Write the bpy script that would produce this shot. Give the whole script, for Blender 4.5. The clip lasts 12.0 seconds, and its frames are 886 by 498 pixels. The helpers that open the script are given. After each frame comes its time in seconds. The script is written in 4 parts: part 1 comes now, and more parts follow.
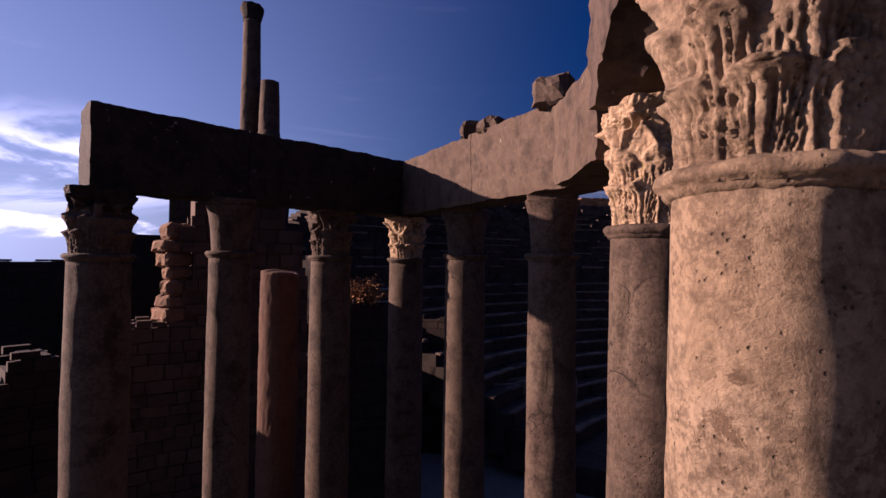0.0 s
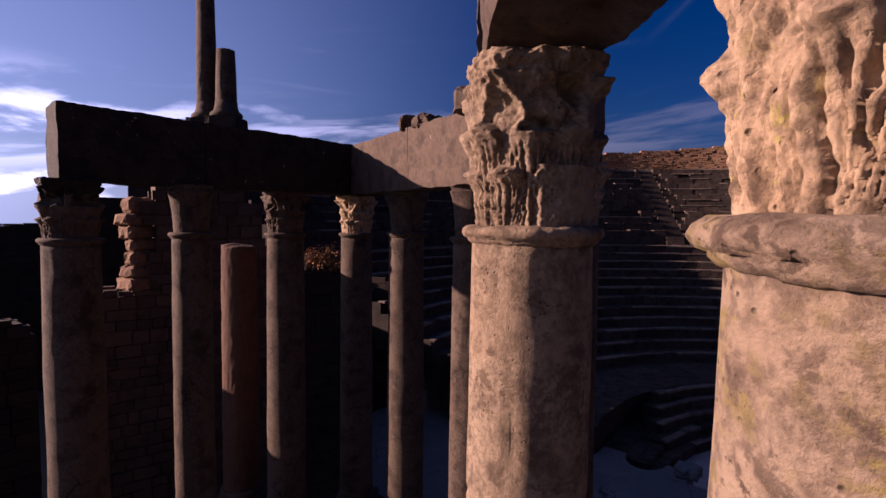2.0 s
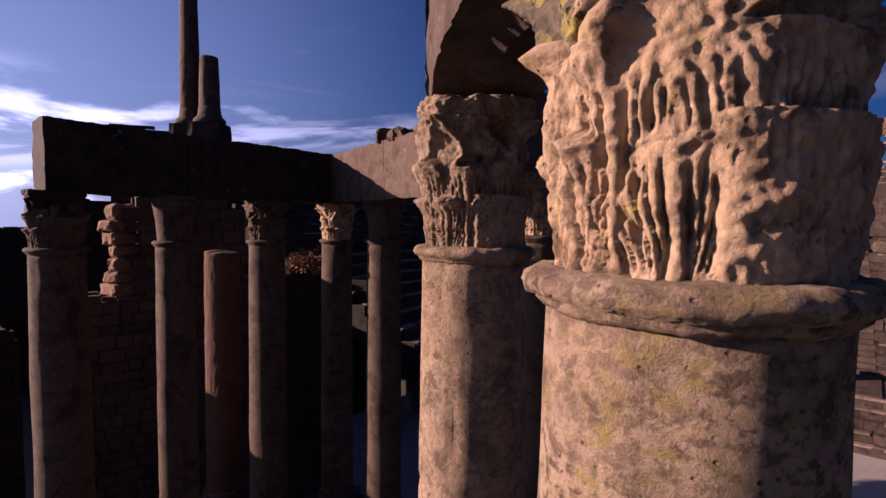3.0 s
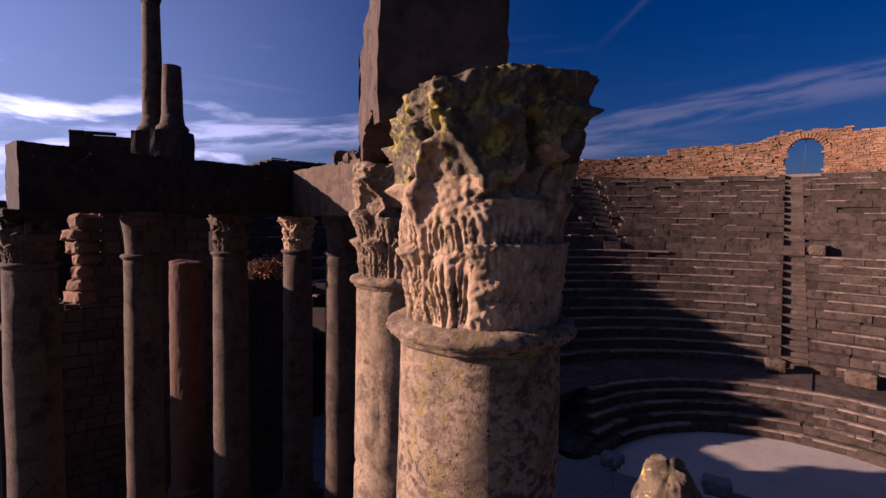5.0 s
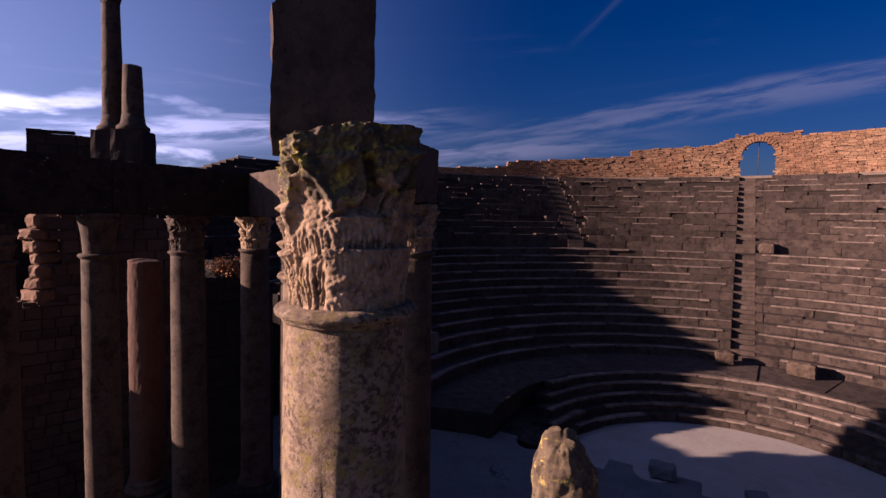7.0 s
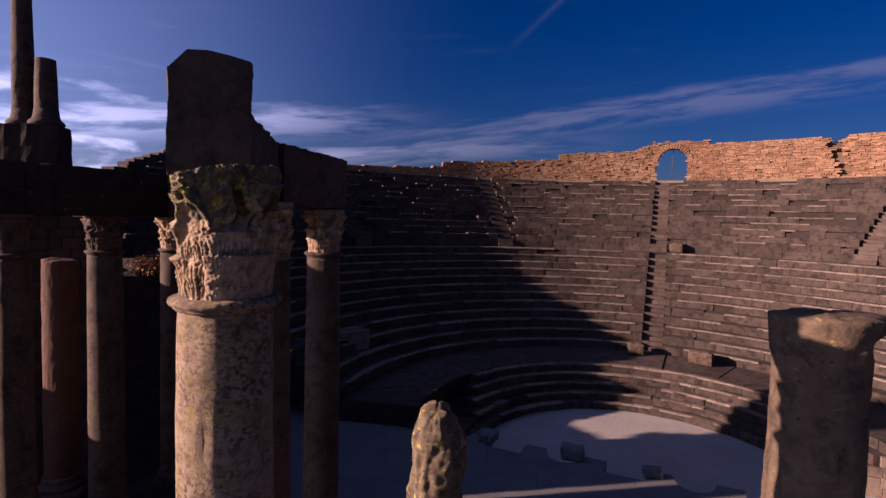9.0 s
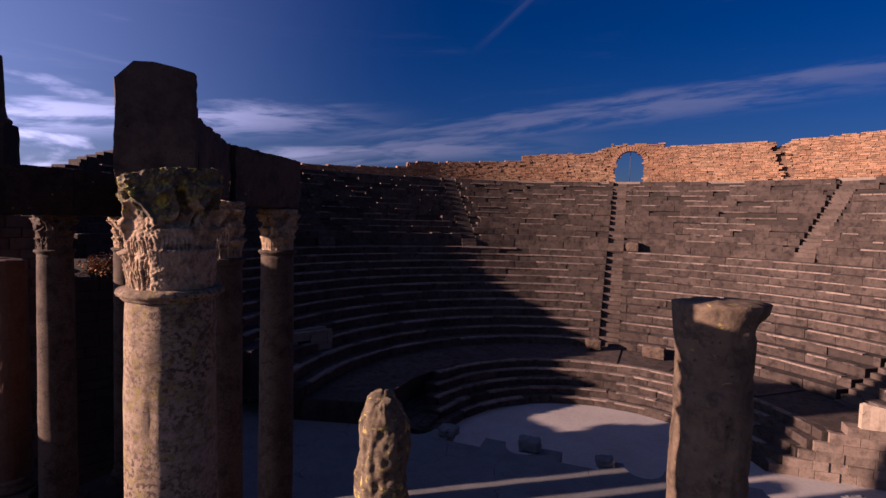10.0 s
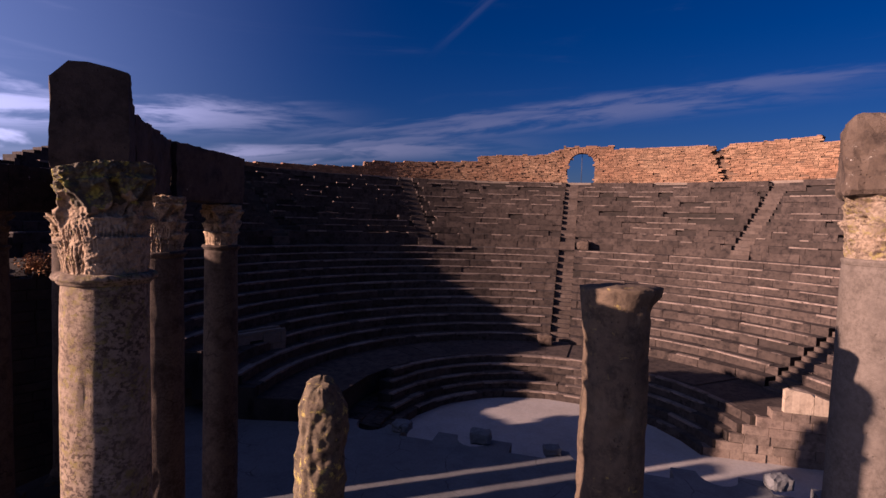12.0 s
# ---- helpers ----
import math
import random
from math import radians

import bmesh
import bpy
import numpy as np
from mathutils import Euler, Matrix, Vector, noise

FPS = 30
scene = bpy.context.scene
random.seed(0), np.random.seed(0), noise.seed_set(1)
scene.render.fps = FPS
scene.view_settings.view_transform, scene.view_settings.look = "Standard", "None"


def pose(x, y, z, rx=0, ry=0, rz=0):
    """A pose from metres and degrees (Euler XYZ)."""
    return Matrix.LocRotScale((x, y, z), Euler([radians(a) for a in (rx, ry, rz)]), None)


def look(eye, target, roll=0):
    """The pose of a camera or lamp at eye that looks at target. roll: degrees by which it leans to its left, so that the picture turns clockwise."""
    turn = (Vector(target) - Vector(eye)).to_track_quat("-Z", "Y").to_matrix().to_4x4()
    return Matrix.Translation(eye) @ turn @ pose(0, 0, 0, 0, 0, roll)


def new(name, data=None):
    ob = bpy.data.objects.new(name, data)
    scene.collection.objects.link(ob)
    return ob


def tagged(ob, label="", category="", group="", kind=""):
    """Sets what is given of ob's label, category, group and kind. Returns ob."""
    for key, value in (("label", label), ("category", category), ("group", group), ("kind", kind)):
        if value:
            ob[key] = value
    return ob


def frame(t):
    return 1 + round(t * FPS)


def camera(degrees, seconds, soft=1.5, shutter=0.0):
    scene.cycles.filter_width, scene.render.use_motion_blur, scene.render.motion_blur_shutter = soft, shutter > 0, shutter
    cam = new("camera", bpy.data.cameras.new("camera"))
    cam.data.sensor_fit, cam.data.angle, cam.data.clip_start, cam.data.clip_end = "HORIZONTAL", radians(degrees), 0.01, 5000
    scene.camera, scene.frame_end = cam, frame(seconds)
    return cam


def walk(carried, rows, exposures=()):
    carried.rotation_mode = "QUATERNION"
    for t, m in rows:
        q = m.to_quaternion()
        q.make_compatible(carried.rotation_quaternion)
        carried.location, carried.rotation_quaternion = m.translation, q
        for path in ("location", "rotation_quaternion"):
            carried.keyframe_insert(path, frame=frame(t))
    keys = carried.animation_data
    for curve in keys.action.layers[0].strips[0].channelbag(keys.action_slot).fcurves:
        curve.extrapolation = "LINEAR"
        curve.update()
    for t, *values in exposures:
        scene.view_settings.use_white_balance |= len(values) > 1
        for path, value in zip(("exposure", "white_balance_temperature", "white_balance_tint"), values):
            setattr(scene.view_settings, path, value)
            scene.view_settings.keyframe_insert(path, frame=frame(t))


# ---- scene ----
cam = camera(82.3, 12.0)
PATH = [
    (0, (0.139, 0.109, 9.749), (-0.001, 2.105, 9.788), 0.74),
    (0.5, (0.270, -0.096, 9.814), (0.158, 1.900, 9.769), 0.71),
    (1, (0.376, -0.317, 9.884), (0.294, 1.680, 9.802), 0.57),
    (1.5, (0.489, -0.540, 9.962), (0.439, 1.457, 9.848), 0.53),
    (2, (0.583, -0.743, 10.039), (0.568, 1.253, 9.917), 0.69),
    (2.5, (0.677, -0.909, 10.105), (0.693, 1.087, 9.981), 0.65),
    (3, (0.759, -1.076, 10.141), (0.795, 0.921, 10.025), 0.62),
    (4.8, (0.972, -1.758, 10.358), (1.122, 0.234, 10.244), 0.78),
    (5, (0.994, -1.814, 10.380), (1.157, 0.177, 10.265), 0.86),
    (5.5, (1.069, -1.979, 10.413), (1.259, 0.008, 10.296), 0.93),
    (6, (1.175, -2.110, 10.418), (1.402, -0.127, 10.288), 0.98),
    (6.5, (1.289, -2.262, 10.421), (1.528, -0.281, 10.298), 0.97),
    (8.5, (1.702, -3.215, 10.561), (2.139, -1.267, 10.436), 1.51),
    (9, (1.796, -3.442, 10.565), (2.292, -1.508, 10.441), 1.64),
    (9.5, (1.905, -3.684, 10.555), (2.462, -1.766, 10.433), 1.66),
    (10, (1.961, -3.905, 10.560), (2.581, -2.007, 10.440), 1.68),
    (10.5, (2.005, -4.109, 10.558), (2.685, -2.232, 10.440), 1.80),
    (11, (2.047, -4.253, 10.550), (2.766, -2.391, 10.433), 1.85),
    (11.5, (2.088, -4.351, 10.528), (2.835, -2.500, 10.412), 1.81),
    (12, (2.126, -4.420, 10.500), (2.894, -2.576, 10.385), 1.79),
]
EXPOSURE, KELVIN, TINT = 1.45, 5450, 47
walk(cam, [(t, look(eye, target, roll)) for t, eye, target, roll in PATH], exposures=[(0.0, EXPOSURE - 0.10, KELVIN, TINT), (3.5, EXPOSURE - 0.10, KELVIN, TINT), (8.0, EXPOSURE, KELVIN, TINT), (12.0, EXPOSURE, KELVIN, TINT)])

# ---------------------------------------------------------------- world, sun
SUN_AZ, SUN_EL = radians(274.0), radians(15.8)
SUN = Vector((math.sin(SUN_AZ) * math.cos(SUN_EL), math.cos(SUN_AZ) * math.cos(SUN_EL), math.sin(SUN_EL)))

world = bpy.data.worlds.new("world")
scene.world = world
world.use_nodes = True
wn, wl = world.node_tree.nodes, world.node_tree.links
wn.clear()


def wnode(kind, **values):
    n = wn.new(kind)
    for key, value in values.items():
        n.inputs[key].default_value = value
    return n


w_out = wn.new("ShaderNodeOutputWorld")
w_bg = wn.new("ShaderNodeBackground")
w_bg.inputs["Strength"].default_value = 0.05
w_sky = wn.new("ShaderNodeTexSky")
w_sky.sky_type = "NISHITA"
w_sky.sun_disc = False
w_sky.sun_elevation = SUN_EL
w_sky.sun_rotation = SUN_AZ
w_sky.altitude, w_sky.air_density, w_sky.dust_density, w_sky.ozone_density = 600, 1.0, 3.0, 4.0
# thin high streaks, and brighter heaps near the horizon; both brighter towards the sun
w_tc = wn.new("ShaderNodeTexCoord")
w_sep = wn.new("ShaderNodeSeparateXYZ")
wl.new(w_tc.outputs["Generated"], w_sep.inputs["Vector"])


def w_range(source, lo, hi, a=0.0, b_=1.0):
    r = wn.new("ShaderNodeMapRange")
    r.interpolation_type = "SMOOTHERSTEP"
    for key, value in (("From Min", lo), ("From Max", hi), ("To Min", a), ("To Max", b_)):
        r.inputs[key].default_value = value
    wl.new(source, r.inputs["Value"])
    return r.outputs["Result"]


def w_math(how, a, b_):
    m = wn.new("ShaderNodeMath")
    m.operation = how
    for k, value in enumerate((a, b_)):
        if isinstance(value, (int, float)):
            m.inputs[k].default_value = value
        else:
            wl.new(value, m.inputs[k])
    return m.outputs["Value"]


def w_cloud(turn, scale, size, lo, hi, distort):
    mp = wn.new("ShaderNodeMapping")
    mp.inputs["Rotation"].default_value, mp.inputs["Scale"].default_value = [radians(a) for a in turn], scale
    n = wnode("ShaderNodeTexNoise", Scale=size, Detail=8.0, Roughness=0.55, Distortion=distort)
    wl.new(w_tc.outputs["Generated"], mp.inputs["Vector"])
    wl.new(mp.outputs["Vector"], n.inputs["Vector"])
    return w_range(n.outputs["Fac"], lo, hi)


w_dot = wn.new("ShaderNodeVectorMath")
w_dot.operation = "DOT_PRODUCT"
w_dot.inputs[1].default_value = SUN
wl.new(w_tc.outputs["Generated"], w_dot.inputs[0])
w_glow = w_range(w_dot.outputs["Value"], -0.3, 0.95, 0.14, 1.0)
streaks = w_math("MULTIPLY", w_cloud((8, -12, 30), (0.9, 2.4, 11.0), 2.0, 0.53, 0.92, 0.5), w_range(w_sep.outputs["Z"], 0.02, 0.55, 0.22, 0.03))
heaps = w_math("MULTIPLY", w_cloud((0, 0, 20), (1.3, 1.3, 4.2), 3.1, 0.50, 0.66, 0.3), w_range(w_sep.outputs["Z"], 0.10, 0.26, 1.0, 0.0))
heaps = w_math("MULTIPLY", heaps, w_range(w_dot.outputs["Value"], 0.1, 0.7, 0.0, 1.0))


def w_band(az_a, el_a, az_b, el_b, wide, low_az, high_az, strength):
    """A long thin streak of cloud along the great circle through two directions, frayed across and broken along it."""
    def direction(az, el):
        az, el = radians(az), radians(el)
        return Vector((math.sin(az) * math.cos(el), math.cos(az) * math.cos(el), math.sin(el)))
    a, b = direction(az_a, el_a), direction(az_b, el_b)
    across = a.cross(b).normalized()
    mid = direction((low_az + high_az) / 2, 8)
    side = across.cross(mid).normalized()

    def along(axis):
        d = wn.new("ShaderNodeVectorMath")
        d.operation = "DOT_PRODUCT"
        d.inputs[1].default_value = axis
        wl.new(w_tc.outputs["Generated"], d.inputs[0])
        return d.outputs["Value"]
    wisp = wn.new("ShaderNodeCombineXYZ")
    wl.new(w_math("MULTIPLY", along(side), 5.0), wisp.inputs["X"])
    wl.new(w_math("MULTIPLY", along(across), 38.0), wisp.inputs["Y"])
    n = wnode("ShaderNodeTexNoise", Scale=1.0, Detail=6.0, Roughness=0.6, Distortion=0.4)
    wl.new(wisp.outputs["Vector"], n.inputs["Vector"])
    off = w_math("ADD", along(across), w_math("MULTIPLY", w_math("SUBTRACT", n.outputs["Fac"], 0.5), wide * 1.6))
    core = w_range(w_math("ABSOLUTE", off, 0.0), 0.0, wide, 1.0, 0.0)
    half = math.sin(radians((high_az - low_az) / 2))
    ends = w_range(w_math("ABSOLUTE", along(side), 0.0), half * 0.35, half, 1.0, 0.0)
    return w_math("MULTIPLY", w_math("MULTIPLY", core, ends), w_math("MULTIPLY", w_range(n.outputs["Fac"], 0.34, 0.62), strength))


w_fac = w_math("MAXIMUM", streaks, heaps)
for streak in ((2, 6.0, 36, 11.2, 0.034, -25, 75, 0.34), (8, 8.6, 40, 12.8, 0.020, -5, 80, 0.32), (-12, 4.2, 20, 7.6, 0.030, -40, 40, 0.5),
               (-30, 6.5, -2, 9.5, 0.045, -60, 20, 0.40), (40, 32, 52, 38, 0.015, 30, 62, 0.08)):
    w_fac = w_math("MAXIMUM", w_fac, w_band(*streak))
w_mix = wn.new("ShaderNodeMixRGB")
w_col = wn.new("ShaderNodeVectorMath")
w_col.operation = "SCALE"
w_col.inputs[0].default_value = (14.2, 14.2, 15.3)
wl.new(w_glow, w_col.inputs["Scale"])
w_sat = wnode("ShaderNodeHueSaturation", Saturation=1.36, Value=0.31, Hue=0.511)
wl.new(w_sky.outputs["Color"], w_sat.inputs["Color"])
w_haze = wn.new("ShaderNodeVectorMath")
w_haze.operation = "SCALE"
wl.new(w_sat.outputs["Color"], w_haze.inputs[0])
wl.new(w_range(w_dot.outputs["Value"], -0.2, 1.0, 1.0, 1.35), w_haze.inputs["Scale"])
# milky haze towards the sun, whitest low down
w_veil = wn.new("ShaderNodeMixRGB")
w_veil.inputs["Color2"].default_value = (4.8, 5.8, 7.0, 1)
veil = w_math("MULTIPLY", w_range(w_dot.outputs["Value"], -0.20, 1.15, 0.0, 0.44), w_range(w_sep.outputs["Z"], 0.05, 0.60, 1.0, 0.55))
low_veil = w_math("MULTIPLY", w_range(w_dot.outputs["Value"], 0.25, 0.95), w_range(w_sep.outputs["Z"], 0.0, 0.24, 0.9, 0.0))
wl.new(w_math("MAXIMUM", veil, low_veil), w_veil.inputs["Fac"])
wl.new(w_haze.outputs["Vector"], w_veil.inputs["Color1"])
wl.new(w_veil.outputs["Color"], w_mix.inputs["Color1"])
wl.new(w_col.outputs["Vector"], w_mix.inputs["Color2"])
wl.new(w_fac, w_mix.inputs["Fac"])
wl.new(w_mix.outputs["Color"], w_bg.inputs["Color"])
wl.new(w_bg.outputs["Background"], w_out.inputs["Surface"])

sun_data = bpy.data.lights.new("sun", "SUN")
sun_data.energy, sun_data.angle, sun_data.color = 5.0, radians(0.6), (1.0, 0.72, 0.41)
sun = new("sun", sun_data)
sun.matrix_world = look(SUN * 60, (0, 0, 0))


# ---------------------------------------------------------------- materials
def stone(name, base, dark, light, grain=14.0, patch=1.3, stain=0.45, speck=None, speck_at=0.70, bump=0.5, rough=0.9,
          cracks=0.0, island=0.0, obj=0.0, pit=0.35, stretch=1.0, mottle=0.0, mottle_size=26.0):
    """Weathered stone: two scales of colour, dark stains, specks of lichen, pits and grain."""
    m = bpy.data.materials.new(name)
    m.use_nodes = True
    n, l = m.node_tree.nodes, m.node_tree.links
    n.clear()
    out, bsdf, geo = n.new("ShaderNodeOutputMaterial"), n.new("ShaderNodeBsdfPrincipled"), n.new("ShaderNodeNewGeometry")
    bsdf.inputs["Roughness"].default_value = rough
    bsdf.inputs["Specular IOR Level"].default_value = 0.25
    l.new(bsdf.outputs["BSDF"], out.inputs["Surface"])
    pos = geo.outputs["Position"]
    if stretch != 1.0:
        mp = n.new("ShaderNodeMapping")
        mp.inputs["Scale"].default_value = (1, 1, stretch)
        l.new(pos, mp.inputs["Vector"])
        pos = mp.outputs["Vector"]

    def tex(scale, detail=6.0, rougher=0.6, distort=0.0):
        t = n.new("ShaderNodeTexNoise")
        t.inputs["Scale"].default_value, t.inputs["Detail"].default_value = scale, detail
        t.inputs["Roughness"].default_value, t.inputs["Distortion"].default_value = rougher, distort
        l.new(pos, t.inputs["Vector"])
        return t.outputs["Fac"]

    def ramp(value, lo, hi):
        r = n.new("ShaderNodeMapRange")
        r.inputs["From Min"].default_value, r.inputs["From Max"].default_value = lo, hi
        l.new(value, r.inputs["Value"])
        return r.outputs["Result"]

    def mix(fac, a, b, how="MIX"):
        x = n.new("ShaderNodeMixRGB")
        x.blend_type = how
        for socket, value in (("Fac", fac), ("Color1", a), ("Color2", b)):
            if isinstance(value, (int, float)):
                x.inputs[socket].default_value = value
            elif isinstance(value, tuple):
                x.inputs[socket].default_value = (*value, 1)
            else:
                l.new(value, x.inputs[socket])
        return x.outputs["Color"]

    def times(a, b):
        x = n.new("ShaderNodeMath")
        x.operation = "MULTIPLY"
        for k, value in enumerate((a, b)):
            if isinstance(value, (int, float)):
                x.inputs[k].default_value = value
            else:
                l.new(value, x.inputs[k])
        return x.outputs["Value"]

    col = mix(ramp(tex(patch, 5), 0.35, 0.65), base, light)
    col = mix(times(ramp(tex(patch * 2.7, 8, 0.70, 0.15), 0.48, 0.64), stain), col, dark)
    col = mix(times(ramp(tex(grain, 8, 0.7), 0.42, 0.68), 0.35), col, dark)
    if mottle:
        col = mix(times(times(ramp(tex(mottle_size, 5, 0.6, 0.3), 0.49, 0.57), mottle), ramp(tex(patch * 0.9, 3), 0.36, 0.56)), col, dark)
    if speck:
        sp = times(ramp(tex(grain * 0.55, 9, 0.75, 0.4), speck_at - 0.10, speck_at - 0.04), ramp(tex(patch * 1.6, 3), 0.42, 0.58))
        col = mix(sp, col, speck)
    v = n.new("ShaderNodeTexVoronoi")
    v.inputs["Scale"].default_value = grain * 1.3
    v.inputs["Randomness"].default_value = 1.0
    l.new(pos, v.inputs["Vector"])
    pits = times(ramp(v.outputs["Distance"], 0.22, 0.05), ramp(tex(patch * 3.3, 4), 0.50, 0.62))
    col = mix(times(pits, pit), col, tuple(c * 0.3 for c in dark))
    height = tex(grain * 2.2, 9, 0.7)
    if cracks:
        c = n.new("ShaderNodeTexVoronoi")
        c.feature = "DISTANCE_TO_EDGE"
        c.inputs["Scale"].default_value = cracks
        wob = n.new("ShaderNodeMixRGB")
        wob.blend_type, wob.inputs["Fac"].default_value = "ADD", 0.35
        tn = n.new("ShaderNodeTexNoise")
        tn.inputs["Scale"].default_value = cracks * 3
        l.new(pos, tn.inputs["Vector"])
        l.new(pos, wob.inputs["Color1"])
        l.new(tn.outputs["Color"], wob.inputs["Color2"])
        l.new(wob.outputs["Color"], c.inputs["Vector"])
        line = times(ramp(c.outputs["Distance"], 0.012, 0.002), ramp(tex(cracks * 1.4, 3), 0.50, 0.60))
        col = mix(times(line, 0.75), col, tuple(x * 0.25 for x in dark))
    if island or obj:
        source = geo.outputs["Random Per Island"]
        if obj:
            info = n.new("ShaderNodeObjectInfo")
            source = info.outputs["Random"]
        hsv = n.new("ShaderNodeHueSaturation")
        amount = island or obj
        val = n.new("ShaderNodeMapRange")
        val.inputs["To Min"].default_value, val.inputs["To Max"].default_value = 1 - amount, 1 + amount
        l.new(source, val.inputs["Value"])
        l.new(val.outputs["Result"], hsv.inputs["Value"])
        l.new(col, hsv.inputs["Color"])
        col = hsv.outputs["Color"]
    l.new(col, bsdf.inputs["Base Color"])
    b1, b2 = n.new("ShaderNodeBump"), n.new("ShaderNodeBump")
    b1.inputs["Strength"].default_value, b1.inputs["Distance"].default_value = bump, 0.012
    l.new(height, b1.inputs["Height"])
    b2.inputs["Strength"].default_value, b2.inputs["Distance"].default_value = bump, 0.02
    b2.invert = True
    l.new(pits, b2.inputs["Height"])
    l.new(b1.outputs["Normal"], b2.inputs["Normal"])
    l.new(b2.outputs["Normal"], bsdf.inputs["Normal"])
    return m


# the far columns' shade is in this base colour; the near marbles are the sunlit tone
MARBLE = stone("weathered_shaded_marble", (0.073, 0.049, 0.034), (0.015, 0.009, 0.006), (0.089, 0.065, 0.044), grain=22, patch=1.6, stain=0.75, cracks=1.2, bump=0.7, pit=0.6, mottle=0.42, mottle_size=34)
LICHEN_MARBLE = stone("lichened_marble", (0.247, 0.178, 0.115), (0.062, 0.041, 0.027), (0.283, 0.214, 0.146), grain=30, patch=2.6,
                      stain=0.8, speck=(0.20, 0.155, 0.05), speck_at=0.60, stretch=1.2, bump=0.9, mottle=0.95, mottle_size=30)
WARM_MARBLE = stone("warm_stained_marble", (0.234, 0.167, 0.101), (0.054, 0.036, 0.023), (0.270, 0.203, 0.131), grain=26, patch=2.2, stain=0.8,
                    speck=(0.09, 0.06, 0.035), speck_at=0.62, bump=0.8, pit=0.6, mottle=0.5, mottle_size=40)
CARVED = stone("carved_marble", (0.335, 0.232, 0.135), (0.058, 0.037, 0.022), (0.395, 0.288, 0.178), grain=26, patch=5.0, stain=0.85,
               speck=(0.30, 0.25, 0.06), speck_at=0.68, bump=0.9)
MOSSY = stone("mossy_stone", (0.093, 0.074, 0.050), (0.017, 0.015, 0.011), (0.136, 0.112, 0.071), grain=20, patch=5.0, stain=0.8,
              speck=(0.32, 0.27, 0.05), speck_at=0.60, bump=1.0)
# blackened stone with lichen, its colour lowered further for the shade on it
BEAM = stone("blackened_shaded_stone", (0.020, 0.014, 0.011), (0.003, 0.003, 0.003), (0.031, 0.023, 0.017), grain=18, patch=1.8, stain=0.85,
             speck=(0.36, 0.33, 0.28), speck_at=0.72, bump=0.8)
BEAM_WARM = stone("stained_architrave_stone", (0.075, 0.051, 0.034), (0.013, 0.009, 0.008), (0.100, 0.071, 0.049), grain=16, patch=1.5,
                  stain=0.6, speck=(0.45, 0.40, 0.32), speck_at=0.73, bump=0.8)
BEAM_DARK = stone("dark_architrave_stone", (0.062, 0.043, 0.032), (0.014, 0.011, 0.009), (0.084, 0.059, 0.044), grain=16, patch=1.7,
                  stain=0.7, speck=(0.34, 0.29, 0.22), speck_at=0.74, bump=0.9)
MOSSY_STUMP = stone("lichened_stump_stone", (0.110, 0.080, 0.050), (0.020, 0.015, 0.011), (0.140, 0.108, 0.066), grain=14, patch=3.0, stain=0.8,
                    speck=(0.40, 0.32, 0.07), speck_at=0.64, bump=1.0)
BROKEN_SHAFT = stone("dark_broken_shaft_stone", (0.095, 0.066, 0.042), (0.016, 0.012, 0.009), (0.130, 0.092, 0.055), grain=12, patch=1.6, stain=0.65,
                     speck=(0.30, 0.22, 0.06), speck_at=0.69, bump=0.9)
RED_STONE = stone("reddish_stone", (0.075, 0.035, 0.021), (0.025, 0.013, 0.008), (0.087, 0.046, 0.027), grain=14, patch=1.4, stain=0.4)
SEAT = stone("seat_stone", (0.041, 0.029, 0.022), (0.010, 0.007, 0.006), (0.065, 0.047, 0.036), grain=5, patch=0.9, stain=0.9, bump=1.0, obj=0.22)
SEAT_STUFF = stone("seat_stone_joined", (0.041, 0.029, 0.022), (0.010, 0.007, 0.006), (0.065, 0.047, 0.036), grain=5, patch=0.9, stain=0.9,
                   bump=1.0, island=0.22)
# wear, plus the brightness of sunlit treads put into the colour
SEAT_EDGE = stone("worn_sunlit_seat_edge", (0.142, 0.106, 0.082), (0.038, 0.027, 0.021), (0.185, 0.142, 0.112), grain=6, patch=0.8, stain=0.75, bump=0.8, island=0.3)
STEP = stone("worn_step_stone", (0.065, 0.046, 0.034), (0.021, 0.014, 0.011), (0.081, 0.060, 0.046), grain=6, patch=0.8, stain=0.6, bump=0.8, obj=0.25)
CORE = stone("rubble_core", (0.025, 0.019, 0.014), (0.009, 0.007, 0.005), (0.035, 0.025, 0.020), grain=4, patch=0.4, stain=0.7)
RUBBLE = stone("rubble_masonry", (0.2, 0.104, 0.054), (0.05, 0.026, 0.016), (0.25, 0.15, 0.082), grain=6, patch=0.35, stain=0.35, island=0.3)
MORTAR = stone("mortar_core", (0.113, 0.066, 0.039), (0.038, 0.022, 0.014), (0.139, 0.088, 0.053), grain=5, patch=0.3, stain=0.5)
PAVING = stone("stage_paving", (0.11, 0.11, 0.108), (0.05, 0.048, 0.046), (0.14, 0.138, 0.132), grain=7, patch=0.35, stain=0.35, cracks=0.5)
PALE = stone("orchestra_floor_stone", (0.290, 0.256, 0.218), (0.16, 0.145, 0.13), (0.31, 0.292, 0.27), grain=6, patch=0.25, stain=0.3)
SLAB = stone("pale_slab_stone", (0.165, 0.125, 0.090), (0.065, 0.045, 0.030), (0.190, 0.150, 0.112), grain=8, patch=0.8, stain=0.3)
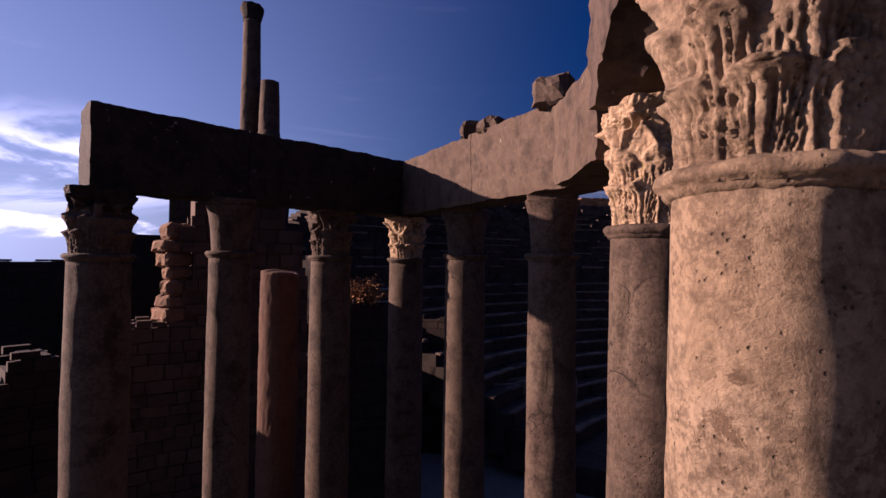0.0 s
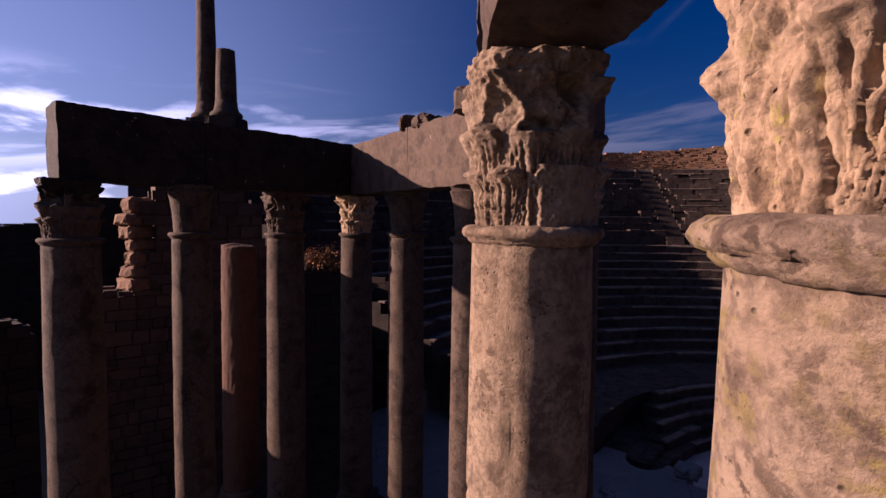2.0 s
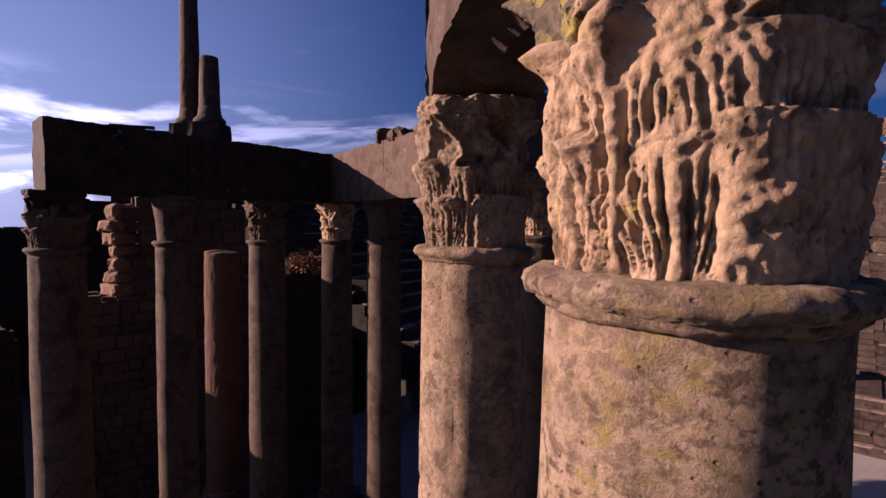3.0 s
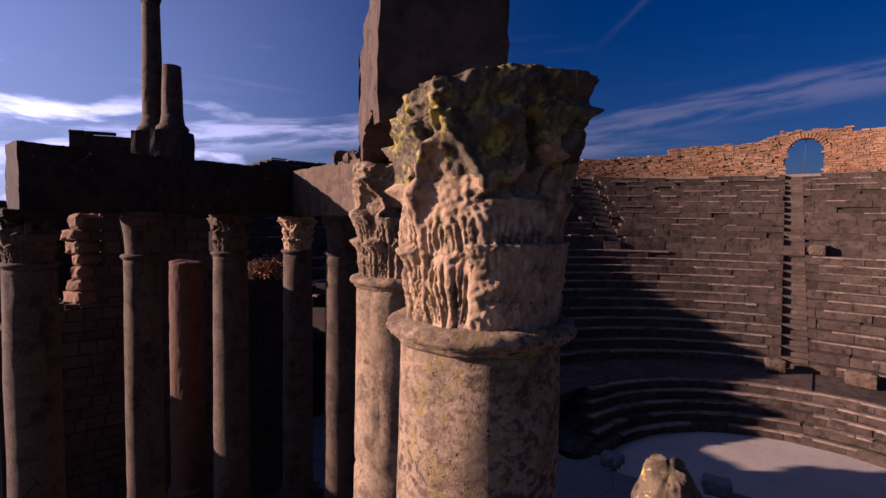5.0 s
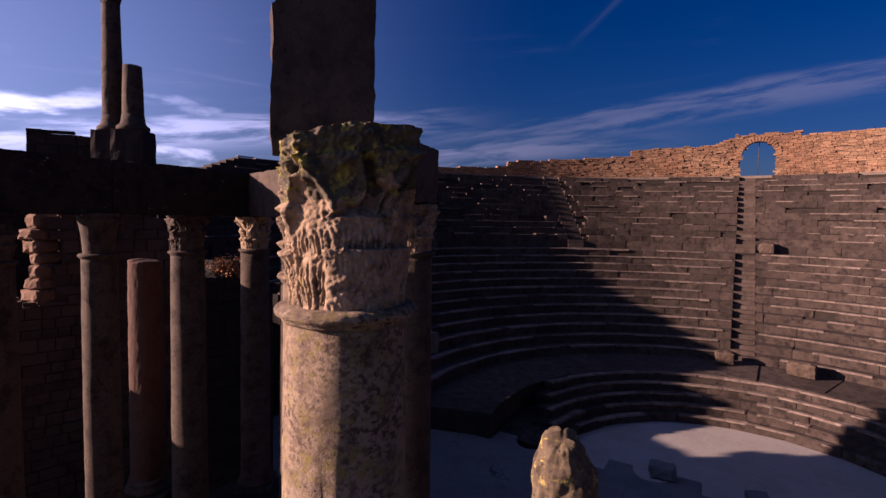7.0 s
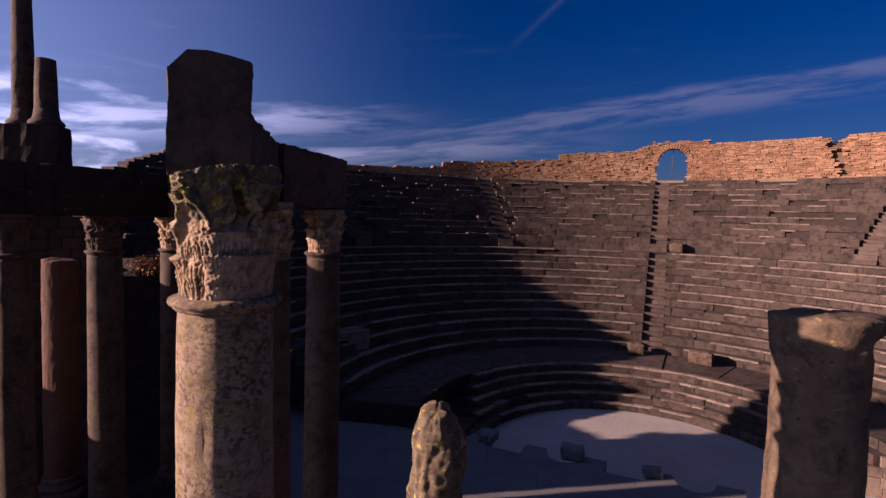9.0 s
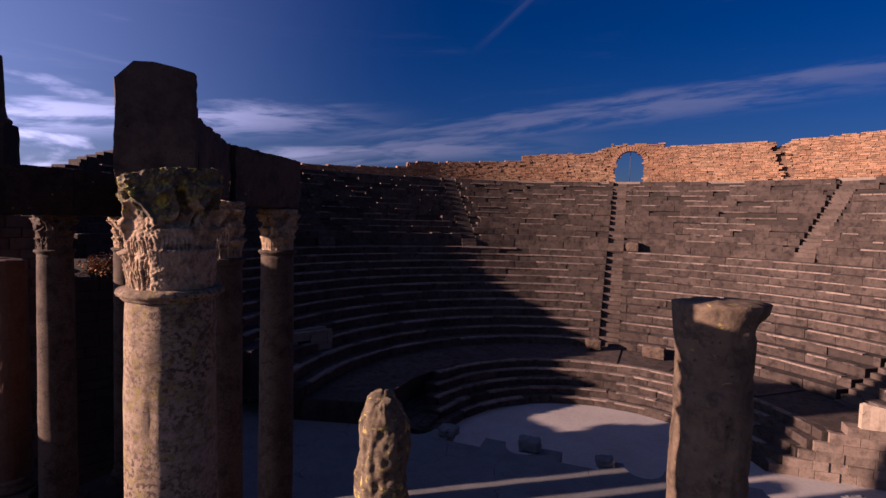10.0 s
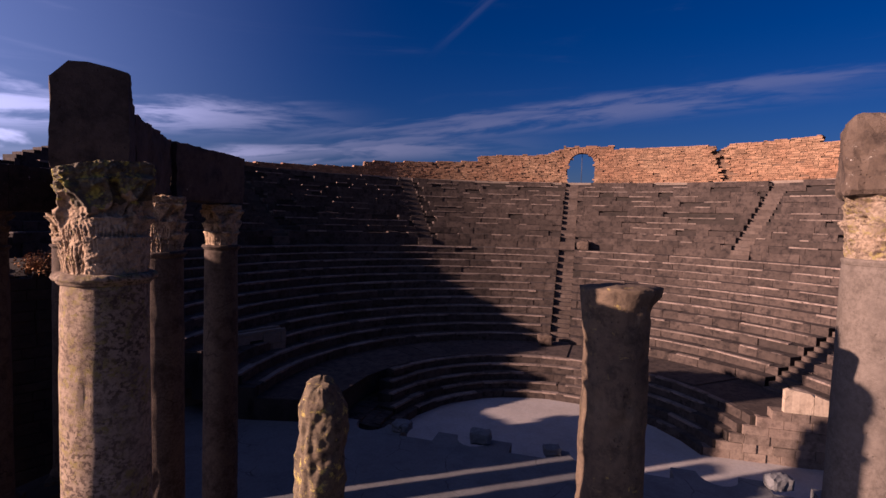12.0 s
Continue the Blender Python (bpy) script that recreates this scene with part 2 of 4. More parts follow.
CREAM = stone("cream_slab_stone", (0.330, 0.255, 0.175), (0.140, 0.100, 0.065), (0.380, 0.300, 0.210), grain=9, patch=1.2, stain=0.35, cracks=0.8)
GREY_SHAFT = stone("grey_worn_shaft_stone", (0.118, 0.094, 0.072), (0.040, 0.030, 0.022), (0.145, 0.118, 0.092), grain=12, patch=1.1, stain=0.5, bump=0.6, mottle=0.3)
END_STONE = stone("worn_end_wall_stone", (0.150, 0.108, 0.080), (0.048, 0.033, 0.025), (0.185, 0.140, 0.104), grain=6, patch=0.8, stain=0.7, bump=0.9, obj=0.25)
SOIL = stone("dry_ground", (0.072, 0.056, 0.036), (0.029, 0.025, 0.014), (0.094, 0.076, 0.050), grain=3, patch=0.05, stain=0.5)
# near-black base colours: the deep shade behind the columns is put into them
DARKWALL = stone("old_shaded_masonry", (0.025, 0.016, 0.012), (0.007, 0.005, 0.004), (0.034, 0.023, 0.016), grain=7, patch=0.7, stain=0.6, obj=0.2)
DARKWALL_STUFF = stone("old_shaded_masonry_joined", (0.025, 0.016, 0.012), (0.007, 0.005, 0.004), (0.034, 0.023, 0.016), grain=7, patch=0.7,
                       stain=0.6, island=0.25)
RUINWALL = stone("brown_block_masonry", (0.062, 0.036, 0.025), (0.018, 0.011, 0.008), (0.083, 0.052, 0.034), grain=8, patch=0.8, stain=0.6, obj=0.2)
DRY_LEAF = stone("dry_leaf", (0.218, 0.096, 0.032), (0.090, 0.045, 0.019), (0.269, 0.141, 0.051), grain=10, patch=3, stain=0.3, island=0.35)
TWIG = stone("twig_bark", (0.14, 0.10, 0.07), (0.05, 0.04, 0.03), (0.18, 0.13, 0.09), grain=30, patch=6)
IRON = stone("dark_iron", (0.05, 0.045, 0.04), (0.02, 0.018, 0.016), (0.08, 0.06, 0.05), grain=30, patch=6, rough=0.6)


# ---------------------------------------------------------------- mesh helpers
def finish(bm, name, material, smooth=False):
    me = bpy.data.meshes.new(name)
    bmesh.ops.recalc_face_normals(bm, faces=bm.faces)
    for f in bm.faces:
        f.smooth = smooth
    bm.to_mesh(me)
    bm.free()
    me.materials.append(material)
    return me


def part(name, bm, material, parent, label="", smooth=False):
    """Links a bmesh (or a finished mesh) as one mesh object under parent."""
    me = finish(bm, name, material, smooth) if isinstance(bm, bmesh.types.BMesh) else bm
    ob = new(name, me)
    ob.parent = parent
    return tagged(ob, label)


def thing(name, at=(0, 0, 0), turn=0.0, label="", category="", group="", kind=""):
    ob = new(name)
    ob.matrix_world = pose(*at, 0, 0, turn)
    ob.empty_display_size = 0.2
    return tagged(ob, label, category, group, kind)


def rough_up(bm, amount, size, seed=0.0, keep_z=None):
    """Weather the vertices with noise of two sizes."""
    off = Vector((seed * 3.7, seed * 1.9, seed * 5.3))
    for v in bm.verts:
        p = v.co / size + off
        d = noise.noise_vector(p) * amount + noise.noise_vector(p * 3.1) * amount * 0.4
        if keep_z is not None and abs(v.co.z - keep_z) < 1e-4:
            d.z = 0
        v.co += d


def lathe(profile, segments, cap_top=True, cap_bottom=True, wobble=0.0, seed=0.0):
    bm = bmesh.new()
    rings = []
    for r, z in profile:
        ring = []
        for k in range(segments):
            a = 2 * math.pi * k / segments
            rr = r * (1 + wobble * noise.noise(Vector((math.cos(a) * 1.5 + seed, math.sin(a) * 1.5, z * 1.2))))
            ring.append(bm.verts.new((rr * math.cos(a), rr * math.sin(a), z)))
        rings.append(ring)
    for a, b in zip(rings, rings[1:]):
        for k in range(segments):
            bm.faces.new((a[k], a[(k + 1) % segments], b[(k + 1) % segments], b[k]))
    if cap_bottom:
        bm.faces.new(rings[0][::-1])
    if cap_top:
        bm.faces.new(rings[-1])
    return bm


def block(sx, sy, sz, cuts=(1, 1, 1), bevel=0.0):
    """A box with its base's centre at the origin, cut into cells so that it can be weathered."""
    bm = bmesh.new()
    nx, ny, nz = cuts
    grid = {}

    def vert(i, j, k):
        key = (i, j, k)
        if key not in grid:
            x, y, z = sx * (i / nx - 0.5), sy * (j / ny - 0.5), sz * k / nz
            if bevel:
                edge = (i in (0, nx)) + (j in (0, ny)) + (k in (0, nz))
                if edge >= 2:
                    x -= math.copysign(bevel, x) if i in (0, nx) else 0
                    y -= math.copysign(bevel, y) if j in (0, ny) else 0
                    z += bevel * (1 if k == 0 else -1) if k in (0, nz) else 0
            grid[key] = bm.verts.new((x, y, z))
        return grid[key]

    for i in range(nx):
        for j in range(ny):
            for k in (0, nz):
                bm.faces.new((vert(i, j, k), vert(i + 1, j, k), vert(i + 1, j + 1, k), vert(i, j + 1, k)))
    for i in range(nx):
        for k in range(nz):
            for j in (0, ny):
                bm.faces.new((vert(i, j, k), vert(i + 1, j, k), vert(i + 1, j, k + 1), vert(i, j, k + 1)))
    for j in range(ny):
        for k in range(nz):
            for i in (0, nx):
                bm.faces.new((vert(i, j, k), vert(i, j + 1, k), vert(i, j + 1, k + 1), vert(i, j, k + 1)))
    return bm


class Boxes:
    """Many boxes in one mesh, quickly."""

    def __init__(self):
        self.v, self.f = [], []

    def add(self, corners):
        """corners: four of the base, counter-clockwise, then the four above them."""
        n = len(self.v)
        self.v += [tuple(c) for c in corners]
        self.f += [(n, n + 3, n + 2, n + 1), (n + 4, n + 5, n + 6, n + 7), (n, n + 1, n + 5, n + 4), (n + 1, n + 2, n + 6, n + 5),
                   (n + 2, n + 3, n + 7, n + 6), (n + 3, n, n + 4, n + 7)]

    def mesh(self, name, material):
        me = bpy.data.meshes.new(name)
        me.from_pydata(self.v, [], self.f)
        me.materials.append(material)
        return me


# ---------------------------------------------------------------- the plan
CX, CY = 15.38, 14.54                      # centre of the orchestra
AXIS = 38.7                               # bearing of the theatre's axis, degrees from +y towards +x
U = Vector((math.sin(radians(AXIS)), math.cos(radians(AXIS)), 0))
V = Vector((math.cos(radians(AXIS)), -math.sin(radians(AXIS)), 0))


def polar(r, az, z):
    return Vector((CX + r * math.sin(radians(az)), CY + r * math.cos(radians(az)), z))


def plan(u, v, z=0.0):
    return Vector((CX, CY, 0)) + U * u + V * v + Vector((0, 0, z))


ORCH_R, LOW_R, BOT_R, MID_R, TOP_R, WALL_R = 7.32, 9.75, 13.37, 23.81, 35.40, 38.4
LOW_Z, MID_Z, TOP_Z = 2.05, 8.16, 15.0
STAGE_Z, PODIUM_Z = 1.0, 4.8
AZ0, AZ1 = -66.0, 130.0

# ---------------------------------------------------------------- ground
bm = bmesh.new()
rings = [0, 20, 45, 70, 120, 250, 600, 1500, 4000]
drops = [-0.06, -0.06, -0.06, -3, -12, -35, -80, -160, -330]
prev = None
for r, z in zip(rings, drops):
    ring = [bm.verts.new((CX + r * math.cos(2 * math.pi * k / 72), CY + r * math.sin(2 * math.pi * k / 72), z)) for k in range(72)] if r else None
    if r and prev is None:
        bm.faces.new(ring)
    elif r:
        for k in range(72):
            bm.faces.new((prev[k], prev[(k + 1) % 72], ring[(k + 1) % 72], ring[k]))
    if r:
        prev = ring
ground = new("ground", finish(bm, "ground", SOIL, True))
tagged(ground, "dry stony hillside ground around the ruined theatre", "ground", kind="structure")

# orchestra floor
bm = lathe([(ORCH_R + 0.3, -0.05), (ORCH_R + 0.3, 0.0)], 96)
orchestra = new("orchestra_floor", finish(bm, "orchestra_floor", PALE))
orchestra.matrix_world = pose(CX, CY, 0)
tagged(orchestra, "pale worn paved floor of the round orchestra", "floor", kind="structure")

# stage platform with a niched front
bm = bmesh.new()
outline = []
u_front, depth_n = -1.7, 0.95
v = -19.0
kinds = 0
while v < 19.0:
    outline.append((u_front, v))
    outline.append((u_front, v + 0.9))
    if kinds % 2:
        outline += [(u_front - depth_n, v + 0.9), (u_front - depth_n, v + 2.4)]
    else:
        outline += [(u_front - depth_n * math.sin(math.pi * k / 8), v + 0.9 + 1.5 * (1 - math.cos(math.pi * k / 8)) / 2) for k in range(9)]
    kinds += 1
    v += 2.4
outline += [(u_front, v), (-20.0, v), (-20.0, -19.0)]
low = [bm.verts.new(plan(a, b, -0.05)) for a, b in outline]
high = [bm.verts.new(plan(a, b, STAGE_Z)) for a, b in outline]
bm.faces.new(high)
for k in range(len(low)):
    bm.faces.new((low[k], low[(k + 1) % len(low)], high[(k + 1) % len(low)], high[k]))
stage = new("stage_floor", finish(bm, "stage_floor", PAVING))
tagged(stage, "grey paved stage platform with a niched front wall", "stage", kind="structure")

# ---------------------------------------------------------------- the stage front: columns
def smooth(x, lo, hi):
    t = min(1.0, max(0.0, (x - lo) / (hi - lo)))
    return t * t * (3 - 2 * t)


def capital_mesh(name, r, height, turn, seed, material, seg, rows, blank=None, worn=1.0, plain=False, lift=None):
    """A carved capital as a deep relief round a bell that grows square towards its top.
    blank: bearing and half width of a sector whose lower leaves were never carved; lift: bearing and rise of the broken top."""
    bm = bmesh.new()
    prev = None
    for j in range(rows + 1):
        s = j / rows
        ring = []
        for k in range(seg):
            a = 2 * math.pi * k / seg
            deg = math.degrees(a) - turn
            c = Vector((math.cos(a), math.sin(a), 0))
            bearing = math.degrees(math.atan2(c.x, c.y))
            q = Vector((c.x * r, c.y * r, s * height)) / 0.27 + Vector((seed * 7.1, seed * 3.3, 0))
            square = 1 / max(abs(math.cos(radians(deg))), abs(math.sin(radians(deg))))
            base = 0.84 + 0.13 * s + 0.26 * s ** 3
            base *= 1 + (square - 1) * 0.48 * smooth(s, 0.62, 0.92)
            n1, n2, n3 = noise.noise(q * 2.2), noise.noise(q * 6.0), noise.noise(q * 15.0)
            rel = 0.0
            sag = 0.0
            if plain:
                base += 0.05
            else:
                mask = 1.0
                if blank:
                    da = abs((bearing - blank[0] + 180) % 360 - 180)
                    mask = smooth(da, blank[1] - 3, blank[1] + 2)
                rel = 0.045 * (1 - smooth(s, 0.5, 0.62))
                gone = noise.noise(Vector((c.x * 1.7, c.y * 1.7, s * 1.3 + seed * 2.0)))
                for tier, off, top, low, amp in ((1, 22.5, 0.62, 0.0, 0.150), (0, 0.0, 0.36, 0.0, 0.165)):
                    x = ((deg - off + 22.5) % 45 - 22.5) / 22.5
                    x += 0.10 * noise.noise(Vector((s * 6, deg * 0.05, seed + tier))) + 0.05 * noise.noise(Vector((s * 19, deg * 0.3, seed + tier)))
                    t = (s - low) / (top - low)
                    if not 0 <= t <= 1.0:
                        continue
                    ax = abs(x)
                    leaf = int((deg - off + 382.5) // 45)
                    own = noise.noise(Vector((leaf * 3.7, tier * 5.1, seed)))
                    # outline: three lobes a side, a rounded tip
                    lobe = abs(math.sin(math.pi * (t * 3.0 - 0.25 * ax)))
                    wide = (0.80 + 0.17 * math.sin(math.pi * min(1.0, t * 0.8 + 0.1))) * (0.78 + 0.22 * lobe ** 0.5)
                    if t > 0.78:
                        wide *= math.sqrt(max(0.0, 1 - ((t - 0.78) / 0.235) ** 2))
                    inside = smooth(wide - ax, -0.02, 0.09)
                    swell = (0.55 + 0.55 * t ** 1.6) * (1 - 0.40 * (ax / max(0.2, wide)) ** 2)
                    fan = ax / (0.34 + 0.58 * t) * 3.3
                    flute = (0.5 + 0.5 * math.cos(2 * math.pi * fan)) ** 4 * smooth(ax, 0.10, 0.2)
                    flute *= smooth(t, 0.04, 0.14) * (1 - smooth(t, 0.66, 0.86))
                    rib = math.exp(-(x / 0.10) ** 2) * (1 - 0.6 * t)
                    groove = math.exp(-((ax - 0.17) / 0.05) ** 2) * (1 - smooth(t, 0.6, 0.8))
                    holes = sum(math.exp(-((ax - 0.60 * wide - 0.04) / 0.075) ** 2 - ((t - at_) / 0.055) ** 2) for at_ in (0.30, 0.60))
                    curl = 0.62 * smooth(t, 0.60, 0.92) * (1 - 0.55 * ax * ax)
                    rim = math.exp(-((wide - ax) / 0.07) ** 2) * (1 - smooth(t, 0.8, 1.0))
                    full = swell + 0.16 * rib - 0.40 * flute - 0.32 * groove - 0.80 * holes + curl - 0.25 * rim
                    worn_tip = 1 - 0.75 * smooth(gone + 0.35 * own, 0.12, 0.36) * smooth(t, 0.55, 0.85)
                    here = rel * (1 - inside) + amp * inside * max(0.08, full) * worn_tip * (1 + 0.30 * own)
                    if blank and tier == 0:
                        # uncarved drum with a few drilled starts along its upper edge
                        start = -0.42 * smooth(noise.noise(Vector((deg * 0.07, seed, 2.0))), -0.05, 0.15) * math.exp(-((fan % 1.0 - 0.5) / 0.16) ** 2) * math.exp(-((t - 0.80) / 0.10) ** 2)
                        here = here * mask + (1 - mask) * amp * (0.80 + 0.25 * t + start)
                    elif blank:
                        here *= 0.70 + 0.30 * mask
                    rel = here
                    sag = -0.030 * height * smooth(t, 0.80, 1.0) * (1 - 0.5 * ax) * inside * (mask if tier == 0 else 1)
                # stalks and scrolls below the corners
                xc = ((deg - 45 + 45) % 90 - 45) / 45
                if s > 0.55:
                    t = (s - 0.55) / 0.33
                    stalk = math.exp(-((abs(xc) - 0.62 * (1 - min(1, t))) / 0.09) ** 2) * smooth(s, 0.55, 0.62) * (1 - smooth(s, 0.86, 0.9))
                    scroll = math.exp(-(xc / 0.22) ** 4 - ((s - 0.81) / 0.075) ** 4)
                    eye_ = math.exp(-(xc / 0.10) ** 2 - ((s - 0.81) / 0.03) ** 2)
                    rel = max(rel, 0.14 * stalk + 0.07 * scroll - 0.05 * eye_)
                    hollow_ = noise.noise(Vector((q.x * 2.6, q.y * 2.6, q.z * 1.7)) + Vector((1, 6, 2)))
                    rel -= 0.26 * smooth(hollow_, 0.10, 0.30) * smooth(s, 0.52, 0.62) * (1 - smooth(s, 0.80, 0.90))
            if s > 0.87:
                hollow = 1 - 0.16 * math.cos(radians(2 * ((deg + 45) % 90 - 45)))
                base = (1.06 * (1 + (square - 1) * 0.55)) * (0.93 + 0.07 * hollow) + 0.05 * smooth(s, 0.90, 0.94)
                rel *= 1 - smooth(s, 0.87, 0.89)
            rough = 0.026 * n1 + 0.022 * n2 + 0.020 * n3
            crag = 1 - abs(noise.noise(q * 3.1 + Vector((4, 4, 4)))) * 2
            rough += smooth(s, 0.68, 0.85) * (0.05 * (crag - 0.6) + 0.03 * n2 + 0.02 * n3) * (0 if plain else 1)
            bite = noise.noise(q * 1.3 + Vector((2, 9, 4)))
            if s > 0.60 and bite > 0.12:
                rough -= 0.38 * (bite - 0.12) * smooth(s, 0.60, 0.8)
            rr = r * (base + rel + rough * worn * (0.35 if plain else 1.0))
            z = height * s + sag + r * 0.05 * worn * noise.noise(q * 1.7 + Vector((3, 3, 1))) * smooth(s, 0.7, 1.0)
            z += r * 0.03 * worn * noise.noise(q * 6) * smooth(s, 0.85, 1.0)
            if lift:
                z += lift[1] * math.cos(radians(bearing - lift[0])) * smooth(s, 0.66, 0.98)
            ring.append(bm.verts.new((rr * c.x, rr * c.y, z)))
        if prev:
            for k in range(seg):
                bm.faces.new((prev[k], prev[(k + 1) % seg], ring[(k + 1) % seg], ring[k]))
        else:
            bm.faces.new(ring[::-1])
        prev = ring
    last = 1.0
    for q_ in (0.8, 0.55, 0.25):
        ring = []
        for v in prev:
            n_ = noise.noise(Vector((v.co.x * 9 * q_, v.co.y * 9 * q_, seed)))
            rise = lift[1] * (v.co.x * math.sin(radians(lift[0])) + v.co.y * math.cos(radians(lift[0]))) / r * 0.8 * q_ / last if lift else 0
            ring.append(bm.verts.new((v.co.x * q_ / last, v.co.y * q_ / last, height + rise + r * 0.14 * worn * n_)))
        for k in range(seg):
            bm.faces.new((prev[k], prev[(k + 1) % seg], ring[(k + 1) % seg], ring[k]))
        prev = ring
        last = q_
    bm.faces.new(prev)
    return finish(bm, name, material, True)


def shaft_mesh(name, r_low, r_top, z_low, z_top, seed, material, dents=(), fine=True, joints=()):
    """A tapering shaft with a slight swelling, worn dents and drum joints; dents: bearing, height, size, depth."""
    seg, rows = (72, 110) if fine else (40, 60)
    bm = bmesh.new()
    prev = None
    length = z_top - z_low
    for j in range(rows + 1):
        s = j / rows
        z = z_low + length * s
        r0 = r_low + (r_top - r_low) * (s ** 1.4)
        for jz in joints:
            r0 -= 0.012 * math.exp(-((z - jz) / 0.02) ** 2)
        ring = []
        for k in range(seg):
            a = 2 * math.pi * k / seg
            c = Vector((math.cos(a), math.sin(a), 0))
            q = Vector((c.x * 1.2 + seed, c.y * 1.2 - seed, z * 0.9))
            r = r0 + 0.010 * noise.noise(q) + 0.005 * noise.noise(q * 4.3)
            chip = noise.noise(q * 2.3 + Vector((9, 4, seed)))
            if chip > 0.42:
                r -= 0.05 * (chip - 0.42)
            for az, dz, size, depth in dents:
                da = (math.degrees(math.atan2(c.x, c.y)) - az + 180) % 360 - 180
                d2 = (math.radians(da) * r0 / size) ** 2 + ((z - dz) / (size * 1.5)) ** 2
                if d2 < 4:
                    r -= depth * math.exp(-d2 * 1.5) * (1 + 0.5 * noise.noise(q * 7))
            ring.append(bm.verts.new((r * c.x, r * c.y, z)))
        if prev:
            for k in range(seg):
                bm.faces.new((prev[k], prev[(k + 1) % seg], ring[(k + 1) % seg], ring[k]))
        else:
            bm.faces.new(ring[::-1])
        prev = ring
    bm.faces.new(prev)
    return finish(bm, name, material, True)


def ring_mesh(name, r, z, tall, out, seed, material, wear=0.008, segments=96):
    prof = [(r * 0.97, z - tall * 0.55), (r + out * 0.15, z - tall * 0.5), (r + out * 0.45, z - tall * 0.32), (r + out * 0.42, z - tall * 0.22),
            (r + out * 0.85, z - tall * 0.12), (r + out, z + tall * 0.08), (r + out * 0.9, z + tall * 0.28), (r + out * 0.5, z + tall * 0.42), (r * 0.9, z + tall * 0.46)]
    bm = lathe(prof, segments)
    rough_up(bm, wear, 0.07, seed)
    rough_up(bm, wear * 0.6, 0.025, seed + 4)
    return finish(bm, name, material, True)


def base_parts(parent, r, z):
    bm = lathe([(r * 1.02, z + 0.34), (r * 1.12, z + 0.32), (r * 1.15, z + 0.27), (r * 1.08, z + 0.23), (r * 1.1, z + 0.20),
                (r * 1.28, z + 0.17), (r * 1.32, z + 0.12), (r * 1.26, z + 0.08)][::-1], 40)
    part("base_moulding", bm, MARBLE, parent, smooth=True)
    bm = block(r * 2.7, r * 2.7, 0.08, (4, 4, 1))
    bmesh.ops.translate(bm, verts=bm.verts, vec=(0, 0, z))
    part("plinth", bm, MARBLE, parent)


def column(at, neck_z, r, cap_h, seed, label, material=MARBLE, carved=CARVED, turn=20.0, fine=True, foot=PODIUM_Z, top_material=None,
           dents=(), joints=(), ring_out=0.045, plain=False, blank=None, worn=1.0, lift=None, detail=(300, 150)):
    """A corinthian column: base, shaft, astragal and capital, the last with a crust of another stone on its top where given."""
    col = thing("column", (at[0], at[1], 0), 0, label, "column", "columns of the stage front", "thing")
    sh = new("shaft", shaft_mesh("shaft", r * 1.10, r, foot + 0.30, neck_z - 0.03, seed, material, dents, fine, joints))
    sh.parent = col
    ar = new("astragal", ring_mesh("astragal", r, neck_z, 0.085, ring_out, seed, material, 0.006 if fine else 0.004, 120 if fine else 48))
    ar.parent = col
    base_parts(col, r, foot)
    me = capital_mesh("capital", r, cap_h - 0.02, turn, seed, carved, *(detail if fine else (140, 70)), blank, worn, plain, lift)
    if top_material:
        me.materials.append(top_material)
        for f in me.polygons:
            z = f.center.z / cap_h
            edge = 0.66 + 0.20 * noise.noise(f.center * 7.0) + 0.14 * noise.noise(f.center * 19.0)
            if z > edge:
                f.material_index = 1
    cap = new("capital", me)
    cap.parent = col
    cap.matrix_basis = pose(0, 0, neck_z + 0.03)
    tagged(cap, "weathered leafy corinthian capital" if not plain else "plain uncarved capital")
    return col


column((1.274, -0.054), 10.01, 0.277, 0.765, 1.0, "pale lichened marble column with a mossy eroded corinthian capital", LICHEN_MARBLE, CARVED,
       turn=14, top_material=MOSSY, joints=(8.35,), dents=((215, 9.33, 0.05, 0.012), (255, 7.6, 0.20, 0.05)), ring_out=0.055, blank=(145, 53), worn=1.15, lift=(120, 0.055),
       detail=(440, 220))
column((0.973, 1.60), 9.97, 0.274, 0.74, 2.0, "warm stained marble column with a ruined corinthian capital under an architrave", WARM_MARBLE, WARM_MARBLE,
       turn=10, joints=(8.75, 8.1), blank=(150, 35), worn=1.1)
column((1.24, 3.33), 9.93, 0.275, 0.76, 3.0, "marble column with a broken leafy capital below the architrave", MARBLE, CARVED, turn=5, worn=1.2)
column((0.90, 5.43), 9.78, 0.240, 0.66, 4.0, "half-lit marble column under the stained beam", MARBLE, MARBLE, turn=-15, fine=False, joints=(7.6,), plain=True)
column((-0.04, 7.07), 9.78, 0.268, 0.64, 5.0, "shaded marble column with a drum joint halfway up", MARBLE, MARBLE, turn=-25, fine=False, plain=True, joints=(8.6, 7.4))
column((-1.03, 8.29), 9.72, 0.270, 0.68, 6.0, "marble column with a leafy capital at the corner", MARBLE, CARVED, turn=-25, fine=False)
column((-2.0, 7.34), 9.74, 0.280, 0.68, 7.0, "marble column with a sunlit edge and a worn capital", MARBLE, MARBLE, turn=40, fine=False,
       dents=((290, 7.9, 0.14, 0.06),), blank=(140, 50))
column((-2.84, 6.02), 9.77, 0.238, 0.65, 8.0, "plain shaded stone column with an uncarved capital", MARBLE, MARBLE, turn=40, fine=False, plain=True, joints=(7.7,))
